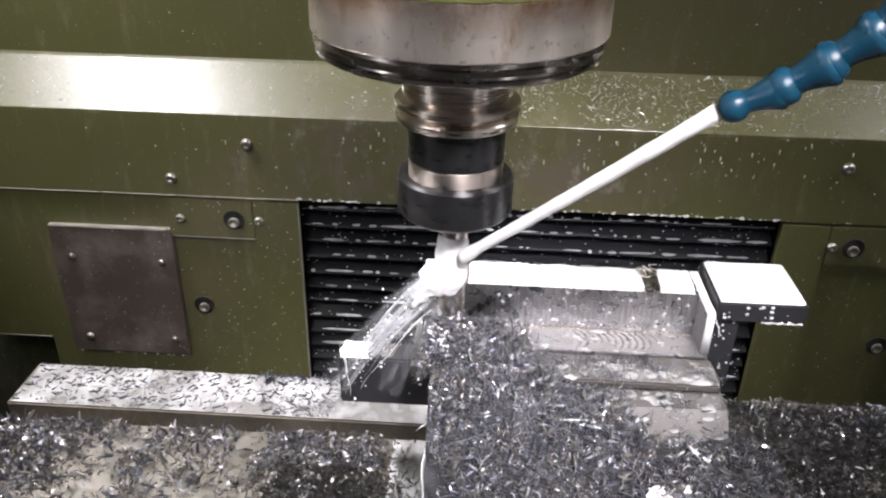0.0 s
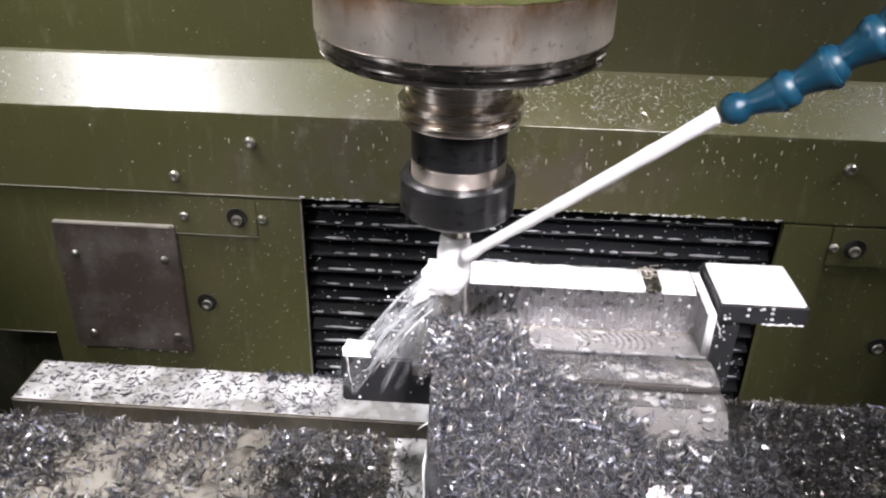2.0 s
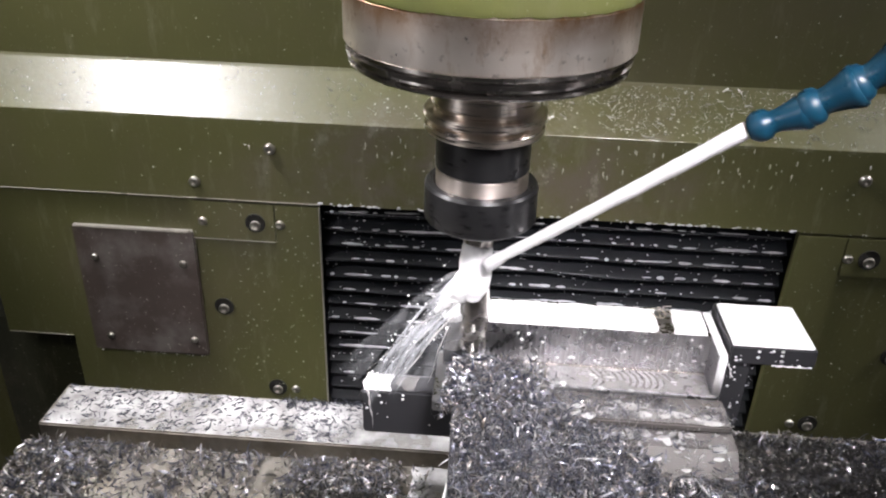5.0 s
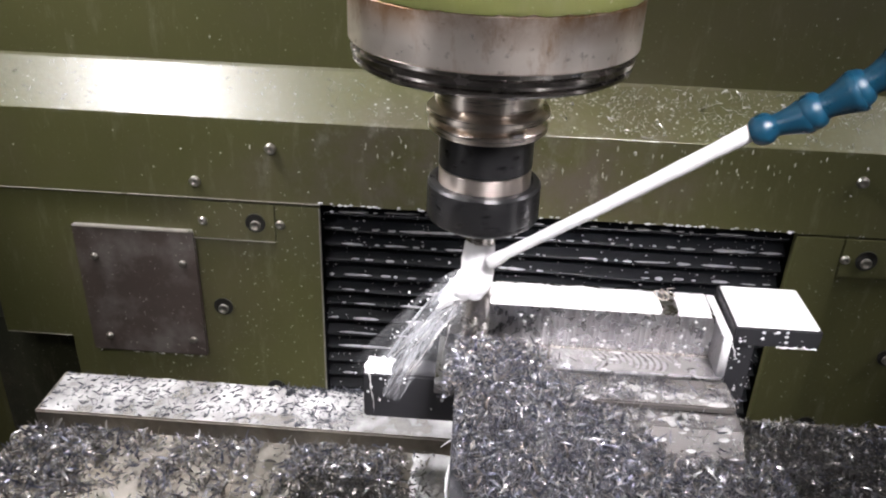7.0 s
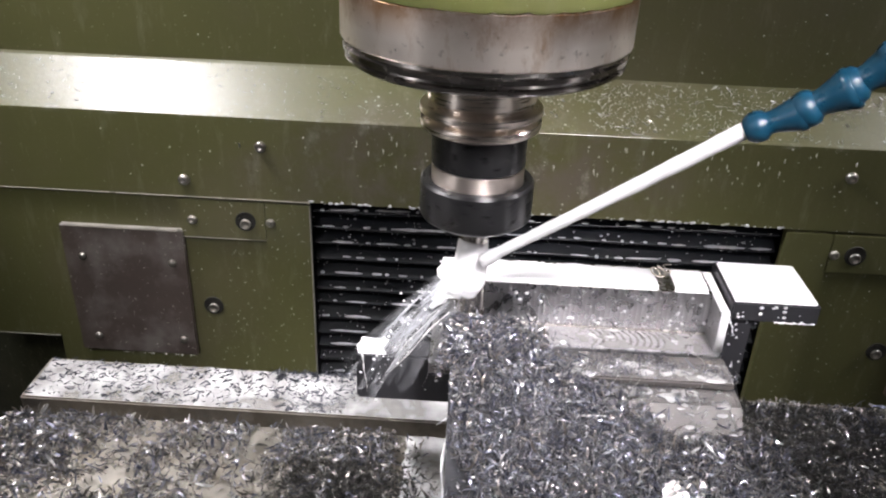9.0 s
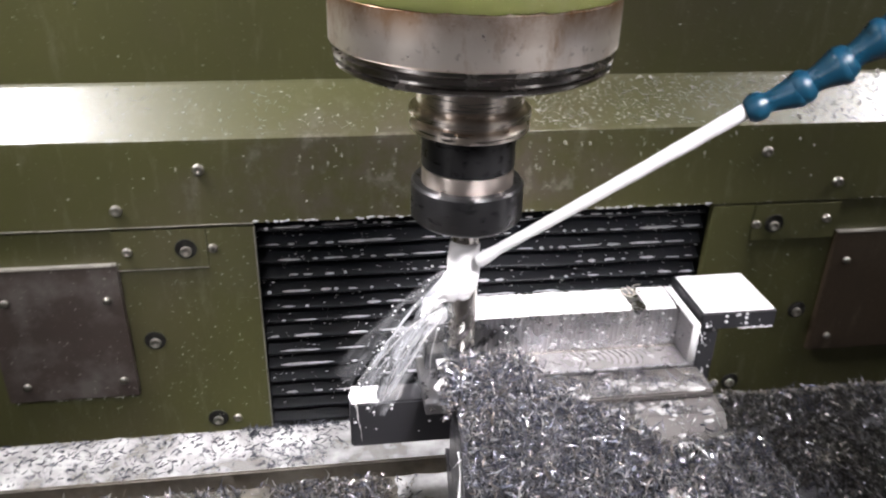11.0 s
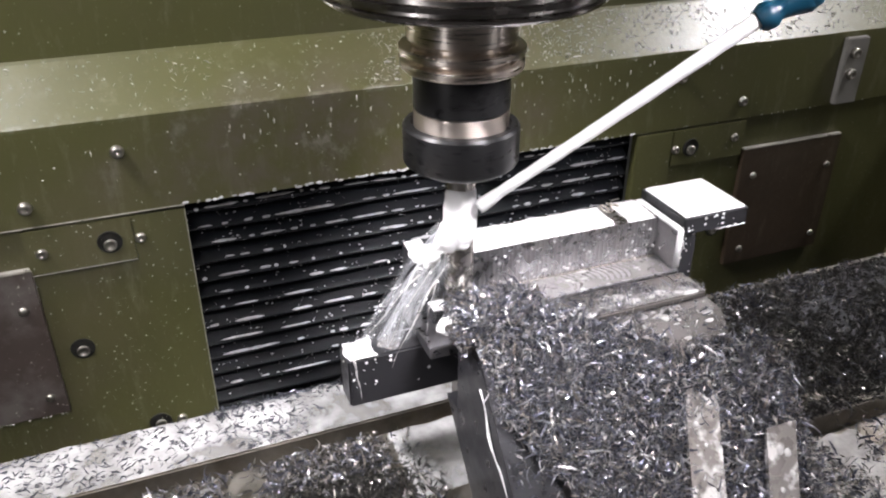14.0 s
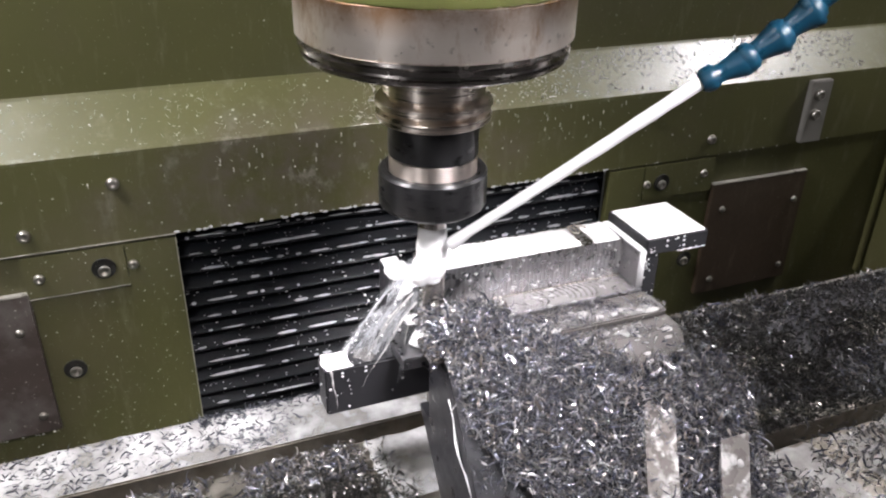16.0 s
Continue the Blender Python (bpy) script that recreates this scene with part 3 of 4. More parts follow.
smooth_by_angle(part("housing", bm, GREEN_HEAD, head, "green painted housing with chipped edge"))
nose = smooth_by_angle(part("nose", lathe([(0.0300, 0.0125), (0.0704, 0.0125), (0.0714, 0.0135), (0.0714, 0.0365), (0.0702, 0.0375), (0.03, 0.0375)]), NOSE, head, "rust-stained bare steel nose ring"))
smooth_by_angle(part("seal_ring", lathe([(0.030, 0.0015), (0.0672, 0.0015), (0.0692, 0.0030), (0.0694, 0.0044), (0.0670, 0.0050), (0.0668, 0.0066), (0.0702, 0.0072), (0.0704, 0.0094), (0.0680, 0.0100), (0.0678, 0.0120), (0.0700, 0.0126), (0.03, 0.0126)]), RING, nose, "dark grooved sealing ring"))

holder = thing("tool_holder", "steel collet tool holder with a black nut", "tool holder", "", "", (SX, SY, 0.04))
smooth_by_angle(part("taper_neck", lathe([(0.0200, 0.0665), (0.0258, 0.0665), (0.0258, 0.0697), (0.0268, 0.0703), (0.0279, 0.0713), (0.0282, 0.0925), (0.0200, 0.0925)]), HOLDER_STEEL, holder))
flange = smooth_by_angle(part("flange", lathe([(0.0240, 0.0560), (0.0300, 0.0560), (0.0311, 0.0571), (0.0313, 0.0600), (0.0308, 0.0607), (0.0270, 0.0619), (0.0269, 0.0629), (0.0311, 0.0641), (0.0318, 0.0647), (0.0318, 0.0671), (0.0311, 0.0680), (0.0270, 0.0686), (0.0263, 0.0680), (0.0240, 0.0680)]), HOLDER_STEEL, holder), 24)
for a in (0, 180):
    k = part("drive_slot", box(-0.0035, 0.0035, -0.0006, 0.0010, 0, 0.0050, 0.0003), RING, flange)
    k.matrix_basis = pose(0, 0, 0.0571, 0, 0, a) @ pose(0, -0.0306, 0)
smooth_by_angle(part("shank", lathe([(0.0200, 0.0358), (0.0248, 0.0360), (0.0250, 0.0368), (0.0250, 0.0565), (0.02, 0.0565)]), BLACK, holder, "black oxide shank"))
smooth_by_angle(part("thread_ring", lathe([(0.020, 0.016)] + [(0.0247 + (0.00010 if i % 2 else -0.00010), 0.0175 + 0.0008 * i) for i in range(23)] + [(0.020, 0.0356)]), THREAD, holder, "bright threaded ring"))
smooth_by_angle(part("collet_nut", lathe([(0.0090, 0.0030), (0.0180, 0.0030), (0.0262, 0.0036), (0.0298, 0.0062), (0.0306, 0.0076), (0.0306, 0.0258), (0.0294, 0.0272), (0.0262, 0.0276), (0.0252, 0.0262), (0.0200, 0.0262)]), BLACK, holder, "black collet nut"))


def end_mill(r, top, bottom):
    bm = bmesh.new()
    seg, rows = 40, 44
    rings = []
    for j in range(rows + 1):
        z = top + (bottom - top) * j / rows
        flute = min(1, max(0, (z - (bottom + 0.026)) / -0.004))
        ring = []
        for i in range(seg):
            a = 2 * math.pi * i / seg
            c = math.cos(4 * (a - z * 120))
            ring.append(bm.verts.new((r * (1 - flute * 0.30 * max(0, c)) * math.cos(a), r * (1 - flute * 0.30 * max(0, c)) * math.sin(a), z)))
        rings.append(ring)
    for a, b in zip(rings, rings[1:]):
        for i in range(seg):
            j = (i + 1) % seg
            bm.faces.new((a[i], b[i], b[j], a[j]))
    bm.faces.new(rings[0])
    bm.faces.new(rings[-1])
    bmesh.ops.recalc_face_normals(bm, faces=bm.faces[:])
    return bm


smooth_by_angle(part("end_mill", end_mill(0.0083, 0.003, -0.080), STEEL, holder, "bright solid end mill"))

# ---- coolant hose and jet ----
JET0, JET1 = Vector((0.2785, -0.2775, 0.1302)), Vector((0.1815, -0.2135, 0.0270))
hose = thing("coolant_hose", "blue jointed plastic coolant hose with round nozzle", "coolant hose", "", "", tuple(JET0))
pts = [Vector((0.2785, -0.2775, 0.1302)), Vector((0.2945, -0.2835, 0.1398)), Vector((0.3075, -0.2890, 0.1508)), Vector((0.3190, -0.2940, 0.1625)), Vector((0.3280, -0.2985, 0.1765)), Vector((0.3340, -0.3020, 0.1920)), Vector((0.3380, -0.3050, 0.2080)), Vector((0.3390, -0.3070, 0.2250))]
LINK = [(0.0062, -0.0060), (0.0082, -0.0040), (0.0086, -0.0015), (0.0080, 0.0005), (0.0060, 0.0020), (0.0062, 0.0040), (0.0078, 0.0085), (0.0094, 0.0118), (0.0098, 0.0135), (0.0092, 0.0146), (0.0070, 0.0148), (0.0066, 0.0130)]
for i, (a, b) in enumerate(zip(pts, pts[1:])):
    k = 0.88 if i else 0.76
    seg = smooth_by_angle(part("nozzle" if i == 0 else "link", lathe([(r * k, z * 1.12) for r, z in LINK], 40, False), BLUE, hose), 50)
    seg.matrix_basis = Matrix.Translation(a - JET0 + 0.0085 * (b - a).normalized()) @ (b - a).to_track_quat("Z", "Y").to_matrix().to_4x4()

jet = thing("coolant_jet", "straight white jet of milky coolant hitting the cutter", "coolant", "", "", tuple(JET0))
steps = [i / 60 for i in range(61)]
part("stream", tube([(JET1 - JET0) * t + Vector((0, 0, -0.0006 * math.sin(t * 3.14))) + Vector((0.00005 * math.sin(t * 40), 0, 0.00005 * math.sin(t * 31))) for t in steps],
                    [0.0036 - 0.0007 * t + 0.00007 * math.sin(37 * t) + 0.00005 * math.sin(91 * t) for t in steps], 18), MILK, jet, "", True)
part("impact", tube([(JET1 - JET0) * (0.93 + 0.09 * t) + Vector((-0.001 * t, 0.001 * t, -0.002 * t)) for t in steps[::6]], [0.0027 + 0.0012 * math.sin(1.9 * t) for t in steps[::6]], 16), MILK, jet, "white swell of coolant where the jet meets the cutter", True)

# ---- machine table and what stands on it ----
TZ = -0.156            # table top with the knee at its reference height
TX0, TX1 = -0.147, 0.95
table = on_table(thing("machine_table", "cast iron T-slot milling table, wet and littered with chips", "machine table", "", "", (0.2, -0.25, TZ)))


def at_table(bm):
    bmesh.ops.translate(bm, verts=bm.verts[:], vec=(-0.2, 0.25, -TZ))
    return bm


part("slab", at_table(box(TX0, TX1, -0.430, -0.103, TZ - 0.060, TZ - 0.020, 0.002)), TABLE, table)
for y0, y1 in ((-0.1510, -0.1030), (-0.2600, -0.1665), (-0.3690, -0.2755), (-0.430, -0.3845)):
    part("land", at_table(box(TX0, TX1, y0, y1, TZ - 0.0205, TZ, 0.0012)), TABLE, table)

# vise: narrow bed, wide front jaw, rear jaw bar
VX, VY = 0.24, -0.25
vise = on_table(thing("machine_vise", "wet dark iron machine vise bolted to the table", "vise", "", "", (VX, VY, TZ)))


def at_vise(bm):
    bmesh.ops.translate(bm, verts=bm.verts[:], vec=(-VX, -VY, -TZ))
    return bm


part("bed", at_vise(box(0.190, 0.300, -0.300, -0.145, TZ, -0.104, 0.002)), VISE_STEEL, vise)
front_jaw = part("front_jaw", at_vise(extrude_x([(-0.2185, -0.0505), (-0.2500, -0.0505), (-0.3250, -0.1382), (-0.3250, TZ), (-0.2470, TZ), (-0.2020, -0.1040), (-0.2185, -0.1035)], 0.1640, 0.3205)), JAW_IRON, vise)
# thin cap in a lighter grey: light falling on the jaw's top is coloured in
part("jaw_cap", at_vise(extrude_x([(-0.2360, -0.0502), (-0.2503, -0.0502), (-0.2790, -0.0838), (-0.2786, -0.0850), (-0.2497, -0.0512), (-0.2360, -0.0512)], 0.2300, 0.3203)), JAW_TOP, front_jaw, "wet top of the jaw, its lamplit grey put into the colour")
part("jaw_step", at_vise(box(0.158, 0.3195, -0.2365, -0.2116, -0.0500, -0.0455, 0.0010)), JAW_TOP, front_jaw, "bright wet step along the jaw")
part("jaw_bar", at_vise(box(0.1050, 0.3330, -0.1955, -0.1770, -0.1030, -0.0690, 0.0012)), DARK_STEEL, vise, "dark steel rear jaw bar standing out past the vise")
for x0, x1, y0, z0, y1, z1 in ((0.2800, 0.3020, -0.2760, -0.0785, -0.3400, -0.1360), (0.3220, 0.3430, -0.3020, -0.1010, -0.3520, -0.1465)):
    bm = extrude_x([(y0, z0), (y1, z1), (y1, z1 - 0.030), (y0, z0 - 0.030)], x0, x1)
    for v in bm.verts:
        v.co.x -= 0.028 * (y0 - v.co.y) / (y0 - y1)
    part("guide_bar", at_vise(bm), WET_BAR, vise, "bare wet guide bar between the chips")

# workpiece with a stepped, plunge-milled face
WZ = -0.0165
work = on_table(thing("workpiece", "bright steel workpiece with a scalloped plunge-milled wall", "workpiece", "", "", (0.235, -0.19, -0.069)))


def at_work(bm):
    bmesh.ops.translate(bm, verts=bm.verts[:], vec=(-0.235, 0.19, 0.069))
    return bm


def scalloped_wall(x0, x1, yf, yb, z0, z1, pitch=0.0030, r=0.0060):
    """A wall whose front face keeps the hollow marks of the plunging cutter."""
    out = [(x1, yb), (x0, yb)]
    n = int((x1 - x0) / pitch)
    p = (x1 - x0) / n
    for i in range(n):
        for k in range(5):
            u = (k / 5 - 0.5) * p
            out.append((x0 + i * p + (k / 5) * p, yf + 1.2 * (math.sqrt(r * r - u * u) - math.sqrt(r * r - p * p / 4))))
    out.append((x1, yf))
    bm = bmesh.new()
    a = [bm.verts.new((x, y, z0)) for x, y in out]
    b = [bm.verts.new((x, y, z1)) for x, y in out]
    for i in range(len(out)):
        j = (i + 1) % len(out)
        bm.faces.new((a[i], a[j], b[j], b[i]))
    bm.faces.new(a)
    bm.faces.new(b)
    bmesh.ops.recalc_face_normals(bm, faces=bm.faces[:])
    return bm


base = part("base", at_work(box(0.1905, 0.3180, -0.2110, -0.1600, -0.0690, -0.0440, 0.0006)), CUT, work)
part("floor_step", at_work(box(0.1500, 0.1903, -0.2110, -0.1600, -0.0690, -0.0610, 0.0006)), CUT, work)
part("wall", at_work(scalloped_wall(0.1740, 0.3133, -0.1895, -0.1610, -0.0660, WZ)), WALL_CUT, work, "wall with vertical cutter marks")
part("end_web", at_work(box(0.3135, 0.3180, -0.2092, -0.1612, -0.0442, WZ - 0.0004, 0.0006)), CUT, work)

part("lip", at_work(box(0.1745, 0.3134, -0.1912, -0.1890, -0.0442, -0.0426, 0.0004)), STEEL, work, "bright narrow lip at the foot of the wall")

# swirl marks of the cutter on the floor of the step
for i in range(26):
    x = 0.200 + i * 0.0040
    bm = bmesh.new()
    prev = None
    for k in range(9):
        a = radians(-60 + 120 * k / 8)
        c = Vector((x + 0.0085 * math.cos(a) - 0.0085, -0.2003 + 0.0098 * math.sin(a), -0.04395))
        n = Vector((math.cos(a), math.sin(a), 0)) * 0.0008
        cur = (bm.verts.new(c - n), bm.verts.new(c + Vector((0, 0, 0.00022))), bm.verts.new(c + n))
        if prev:
            bm.faces.new((prev[0], prev[1], cur[1], cur[0]))
            bm.faces.new((prev[1], prev[2], cur[2], cur[1]))
        prev = cur
    part("tool_mark", at_work(bm), CUT if i < 12 else VISE_STEEL, base)

stop = on_table(thing("stop_block", "dark steel stop block with a flat overhanging head", "stop block", "", "", (0.326, -0.183, -0.102)))


def at_stop(bm):
    bmesh.ops.translate(bm, verts=bm.verts[:], vec=(-0.326, 0.183, 0.102))
    return bm


part("column", at_stop(box(0.3184, 0.3335, -0.2040, -0.1640, -0.0688, -0.0225, 0.0008)), DARK_STEEL, stop)
part("head", at_stop(box(0.3195, 0.3680, -0.2072, -0.1593, -0.0226, -0.0107, 0.0008)), DARK_STEEL, stop)

stop2 = on_table(thing("end_stop", "small dark steel end stop behind the cutter", "stop block", "", "", (0.1600, -0.164, -0.0608)))
part("body", box(-0.0060, 0.0060, -0.012, 0.012, 0.0, 0.0388, 0.0008), DARK_STEEL, stop2)

spacer = on_table(tagged(part("spacer_block", box(-0.0055, 0.0055, -0.006, 0.006, 0, 0.0095, 0.0008), DARK_STEEL), "small dark spacer block with a wet white top", "block"))
spacer.location = (0.1655, -0.1835, -0.0610)

curl = on_table(tagged(part("swarf_curl", tube([Vector((0.0036 * math.cos(a) + 0.0005 * a - 0.004, 0.0030 * math.sin(a) + 0.0012 * math.sin(a * 0.37), 0.0032 + 0.0004 * a + 0.0024 * math.sin(a * 0.83))) for a in [i * 0.40 for i in range(44)]],
                                        [0.00045 * (1 - 0.012 * i) for i in range(44)], 6), HOLDER_STEEL, None, "", True), "bright coiled curl of swarf on the workpiece", "swarf curl"))
curl.location = (0.2850, -0.1760, WZ)

# ---- milky coolant lying on things ----
def film(bm, label, mat=None, name="coolant_puddle"):
    return on_table(tagged(part(name, bm, mat or FILM, None, "", True), label, "coolant", "coolant puddles"))


def rounded_sheet(x0, x1, y0, y1, z, thick, edge, seed, nx=40, ny=10, wob=0.002):
    """A thick wet film with a bulging rim and an uneven outline."""
    bm = bmesh.new()
    rows = []
    for j in range(ny + 1):
        v = j / ny
        row = []
        for i in range(nx + 1):
            u = i / nx
            x, y = x0 + (x1 - x0) * u, y0 + (y1 - y0) * v
            x += wob * noise.noise((y * 120, seed, i * 0.0)) * (1 if u in (0, 1) else 0)
            y += wob * noise.noise((x * 70, seed, 5)) * v
            d = min(u * (x1 - x0), (1 - u) * (x1 - x0), v * (y1 - y0), (1 - v) * (y1 - y0))
            h = thick * math.sqrt(max(0, 1 - (1 - min(1, d / edge)) ** 2))
            row.append(bm.verts.new((x, y, z + h + 0.0002 * noise.noise((x * 160, y * 160, seed)))))
        rows.append(row)
    for a, b in zip(rows, rows[1:]):
        for i in range(nx):
            bm.faces.new((a[i], a[i + 1], b[i + 1], b[i]))
    return bm


film(rounded_sheet(0.1815, 0.2830, -0.1890, -0.1625, WZ, 0.0016, 0.003, 1), "thick white coolant film on top of the workpiece wall", MILK)
film(rounded_sheet(0.2925, 0.3120, -0.1895, -0.1620, WZ, 0.0010, 0.002, 2, 12), "white coolant film on top of the workpiece wall", MILK)
film(rounded_sheet(0.3130, 0.3182, -0.2090, -0.1625, WZ, 0.0010, 0.002, 3, 12, 10, 0.0004), "white coolant film on the workpiece end web", MILK)
film(rounded_sheet(0.3205, 0.3672, -0.2062, -0.1602, -0.0107, 0.0013, 0.0025, 4, 24, 24, 0.0006), "white coolant film covering the stop block head", MILK)
film(rounded_sheet(0.1055, 0.1225, -0.1951, -0.1776, -0.0690, 0.0006, 0.003, 5, 30, 20, 0.0035), "white coolant film on the rear jaw bar", MILK)
film(blob_outline(0.1330, -0.1850, 0.0080, 0.0060, -0.0690, 6, 40, 0.0004, 0.45), "thin grey coolant film on the rear jaw bar", THIN_FILM)
film(rounded_sheet(0.2050, 0.3190, -0.2358, -0.2186, -0.0455, 0.0005, 0.002, 12, 60, 10, 0.0006), "thin milky film on the jaw step", THIN_FILM)
film(rounded_sheet(0.2250, 0.3195, -0.2496, -0.2370, -0.0505, 0.0004, 0.002, 13, 60, 10, 0.0006), "thin milky film on the front jaw", THIN_FILM)
film(rounded_sheet(0.1950, 0.3130, -0.2105, -0.1905, -0.0440, 0.0004, 0.002, 14, 60, 12, 0.0006), "thin milky film on the milled step", THIN_FILM)
film(rounded_sheet(TX0 + 0.003, 0.0900, -0.1495, -0.1045, TZ, 0.0007, 0.004, 7, 120, 20, 0.003), "thin white coolant film along the rear of the table", TABLE_FILM)
film(rounded_sheet(0.0400, 0.1950, -0.1500, -0.1040, TZ + 0.0004, 0.0012, 0.006, 8, 60, 20, 0.005), "white coolant pool on the table under the cutter", TABLE_FILM)
film(rounded_sheet(0.1350, 0.1895, -0.2290, -0.1675, TZ, 0.0010, 0.006, 9, 30, 24, 0.002), "white coolant pool on the table beside the vise", TABLE_FILM)

film(box(0.3133, 0.3181, -0.2100, -0.2090, -0.0435, WZ, 0.0004), "white coolant sheet running down the workpiece end web", MILK)


film(box(0.1545, 0.1656, -0.1772, -0.1760, -0.0480, -0.0215, 0.0005), "coolant sheet running down the small end stop", THIN_FILM)


def splash_mound(cx, cy, cz, rx, ry, rz, seed):
    """A lumpy mound of coolant breaking over an edge."""
    bm = bmesh.new()
    bmesh.ops.create_icosphere(bm, subdivisions=4, radius=1)
    for v in bm.verts:
        k = 1 + 0.16 * noise.noise(v.co * 1.7 + Vector((seed, 0, 0))) + 0.05 * noise.noise(v.co * 4 + Vector((0, seed, 0)))
        v.co = Vector((cx + v.co.x * rx * k, cy + v.co.y * ry * k, cz + v.co.z * rz * k))
    return bm


film(rounded_sheet(0.1605, 0.1705, -0.1890, -0.1780, -0.0515, 0.0009, 0.002, 15, 14, 14, 0.001), "white coolant film on the spacer block", MILK)
film(rounded_sheet(0.1543, 0.1657, -0.1755, -0.1525, -0.0220, 0.0012, 0.003, 16, 14, 20, 0.001), "white coolant film on the small end stop", MILK)
film(rounded_sheet(0.335, 0.430, -0.335, -0.2780, TZ, 0.0006, 0.006, 17, 40, 24, 0.008), "thin pale coolant film on the table beside the vise", FILM)
film(rounded_sheet(0.340, 0.560, -0.367, -0.3390, TZ, 0.0006, 0.006, 19, 60, 24, 0.008), "thin pale coolant film on the front of the table", FILM)
film(rounded_sheet(0.450, 0.590, -0.330, -0.2780, TZ, 0.0006, 0.006, 18, 40, 24, 0.008), "thin pale coolant film on the bare table", FILM)
film(splash_mound(0.1600, -0.1720, -0.0208, 0.0082, 0.0110, 0.0048, 9), "foaming coolant breaking over the small end stop", MILK)
film(splash_mound(0.1720, -0.2040, -0.0530, 0.0150, 0.0090, 0.0060, 5), "white coolant welling up below the cutter", MILK)

prng = random.Random(31)
for i in range(48):
    on_step = i < 26
    x = prng.uniform(0.222, 0.316)
    y = prng.uniform(-0.2335, -0.2205) if on_step else prng.uniform(-0.2490, -0.2385)
    if not on_step and x < 0.245:
        continue
    rx = prng.choice((0.0013, 0.0018, 0.0026, 0.0036, 0.0052))
    film(blob_outline(x, y, rx, min(0.0026, rx * 0.55), -0.0453 if on_step else -0.0502, 100 + i, 30, 0.0005, 0.4), "white coolant puddle on the wet jaw", PUDDLE)

rng = random.Random(11)
puddles = []
for i in range(46):
    x, y = rng.uniform(0.215, 0.317), rng.uniform(-0.2345, -0.2195)
    puddles.append(((x, y, -0.0455), (0, 0, 1), rng.choice((0.0009, 0.0014, 0.0020, 0.0030)), 1.0 + 1.4 * rng.random()))
for i in range(70):
    x, y = rng.uniform(0.235, 0.319), rng.uniform(-0.262, -0.238)
    if x > 0.238 + (-0.225 - y) * 0.9:
        puddles.append(((x, y, min(-0.0505, -0.0505 + 1.17 * (y + 0.250))), (0, 0, 1), rng.choice((0.0008, 0.0012, 0.0018, 0.0030)), 0.8 + 0.8 * rng.random()))
for i in range(44):
    puddles.append(((rng.uniform(0.198, 0.304), rng.uniform(-0.2105, -0.192), -0.0440), (0, 0, 1), rng.choice((0.0006, 0.0009, 0.0014, 0.0022)), 1 + 1.2 * rng.random()))
for i in range(40):
    puddles.append(((rng.uniform(0.33, 0.60), rng.uniform(-0.36, -0.28), TZ), (0, 0, 1), rng.choice((0.0015, 0.0025, 0.0035)), 1 + rng.random()))
for i in range(7):
    u = rng.random()
    puddles.append(((rng.uniform(0.283, 0.299) - 0.028 * u, -0.2762 - 0.0635 * u, -0.0785 - 0.0572 * u), (0, -0.67, 0.74), rng.choice((0.0007, 0.0012, 0.0018)), 1.0))
for i in range(6):
    u = rng.random()
    puddles.append(((rng.uniform(0.325, 0.340) - 0.028 * u, -0.3024 - 0.049 * u, -0.1010 - 0.0450 * u), (0, -0.67, 0.74), rng.choice((0.0010, 0.0018, 0.0026)), 1.0))
on_table(tagged(domes("coolant_drops", puddles, PUDDLE, rng, 0.22), "scattered milky coolant drops on the vise and workpiece", "coolant", "", "stuff"))

face_drops = []
for i in range(75):
    face_drops.append(((rng.uniform(0.196, 0.312), -0.1898, rng.uniform(-0.0425, -0.018)), (0, -1, 0), rng.choice((0.0003, 0.0005, 0.0007, 0.0011)), 1.0))
for i in range(18):
    face_drops.append(((rng.uniform(0.320, 0.3325), -0.2042, rng.uniform(-0.067, -0.024)), (0, -1, 0), rng.choice((0.0003, 0.0005, 0.0008)), 1.0))
for i in range(14):
    face_drops.append(((rng.uniform(0.322, 0.367), -0.2074, rng.uniform(-0.0215, -0.012)), (0, -1, 0), rng.choice((0.0004, 0.0007, 0.0010)), 1.2))
for i in range(9):
    face_drops.append(((rng.uniform(0.107, 0.155), -0.1957, rng.uniform(-0.100, -0.071)), (0, -1, 0), rng.choice((0.0004, 0.0006, 0.0010)), 1.0))
on_table(tagged(domes("face_drops", face_drops, MILK, rng, 0.4), "white coolant drops clinging to the steel faces", "coolant", "", "stuff"))

# ---- chips ----
nrng = np.random.default_rng(7)


def heap_height(x, y):
    """Top of the chip heap over the front jaw and down its slope to the table."""
    lie = -0.0505 if y > -0.250 else -0.0505 - 1.17 * (-0.250 - y)
    if -0.2365 < y and x > 0.158:
        lie = -0.0455
    spill = min(1, max(0, (x - 0.215) / 0.05))
    base = max(lie, -0.0455 - 0.006 * spill - 0.90 * (-0.2365 - y) if y < -0.2365 else lie, TZ) + 0.0010
    a = math.exp(-((x - 0.174) / 0.042) ** 2) * math.exp(-((y + 0.219) / 0.032) ** 2) * 0.010
    b = 0.004 * math.exp(-((x - 0.215) / 0.045) ** 2) * math.exp(-((y + 0.262) / 0.028) ** 2)
    side = min(1, max(0, (x - 0.152) / 0.014)) * min(1, max(0, (0.350 - x) / 0.03))
    rough = 0.0022 * noise.noise((x * 90, y * 90, 1)) + 0.0012 * noise.noise((x * 240, y * 240, 2))
    return base + (a + b + 0.002) * side + rough


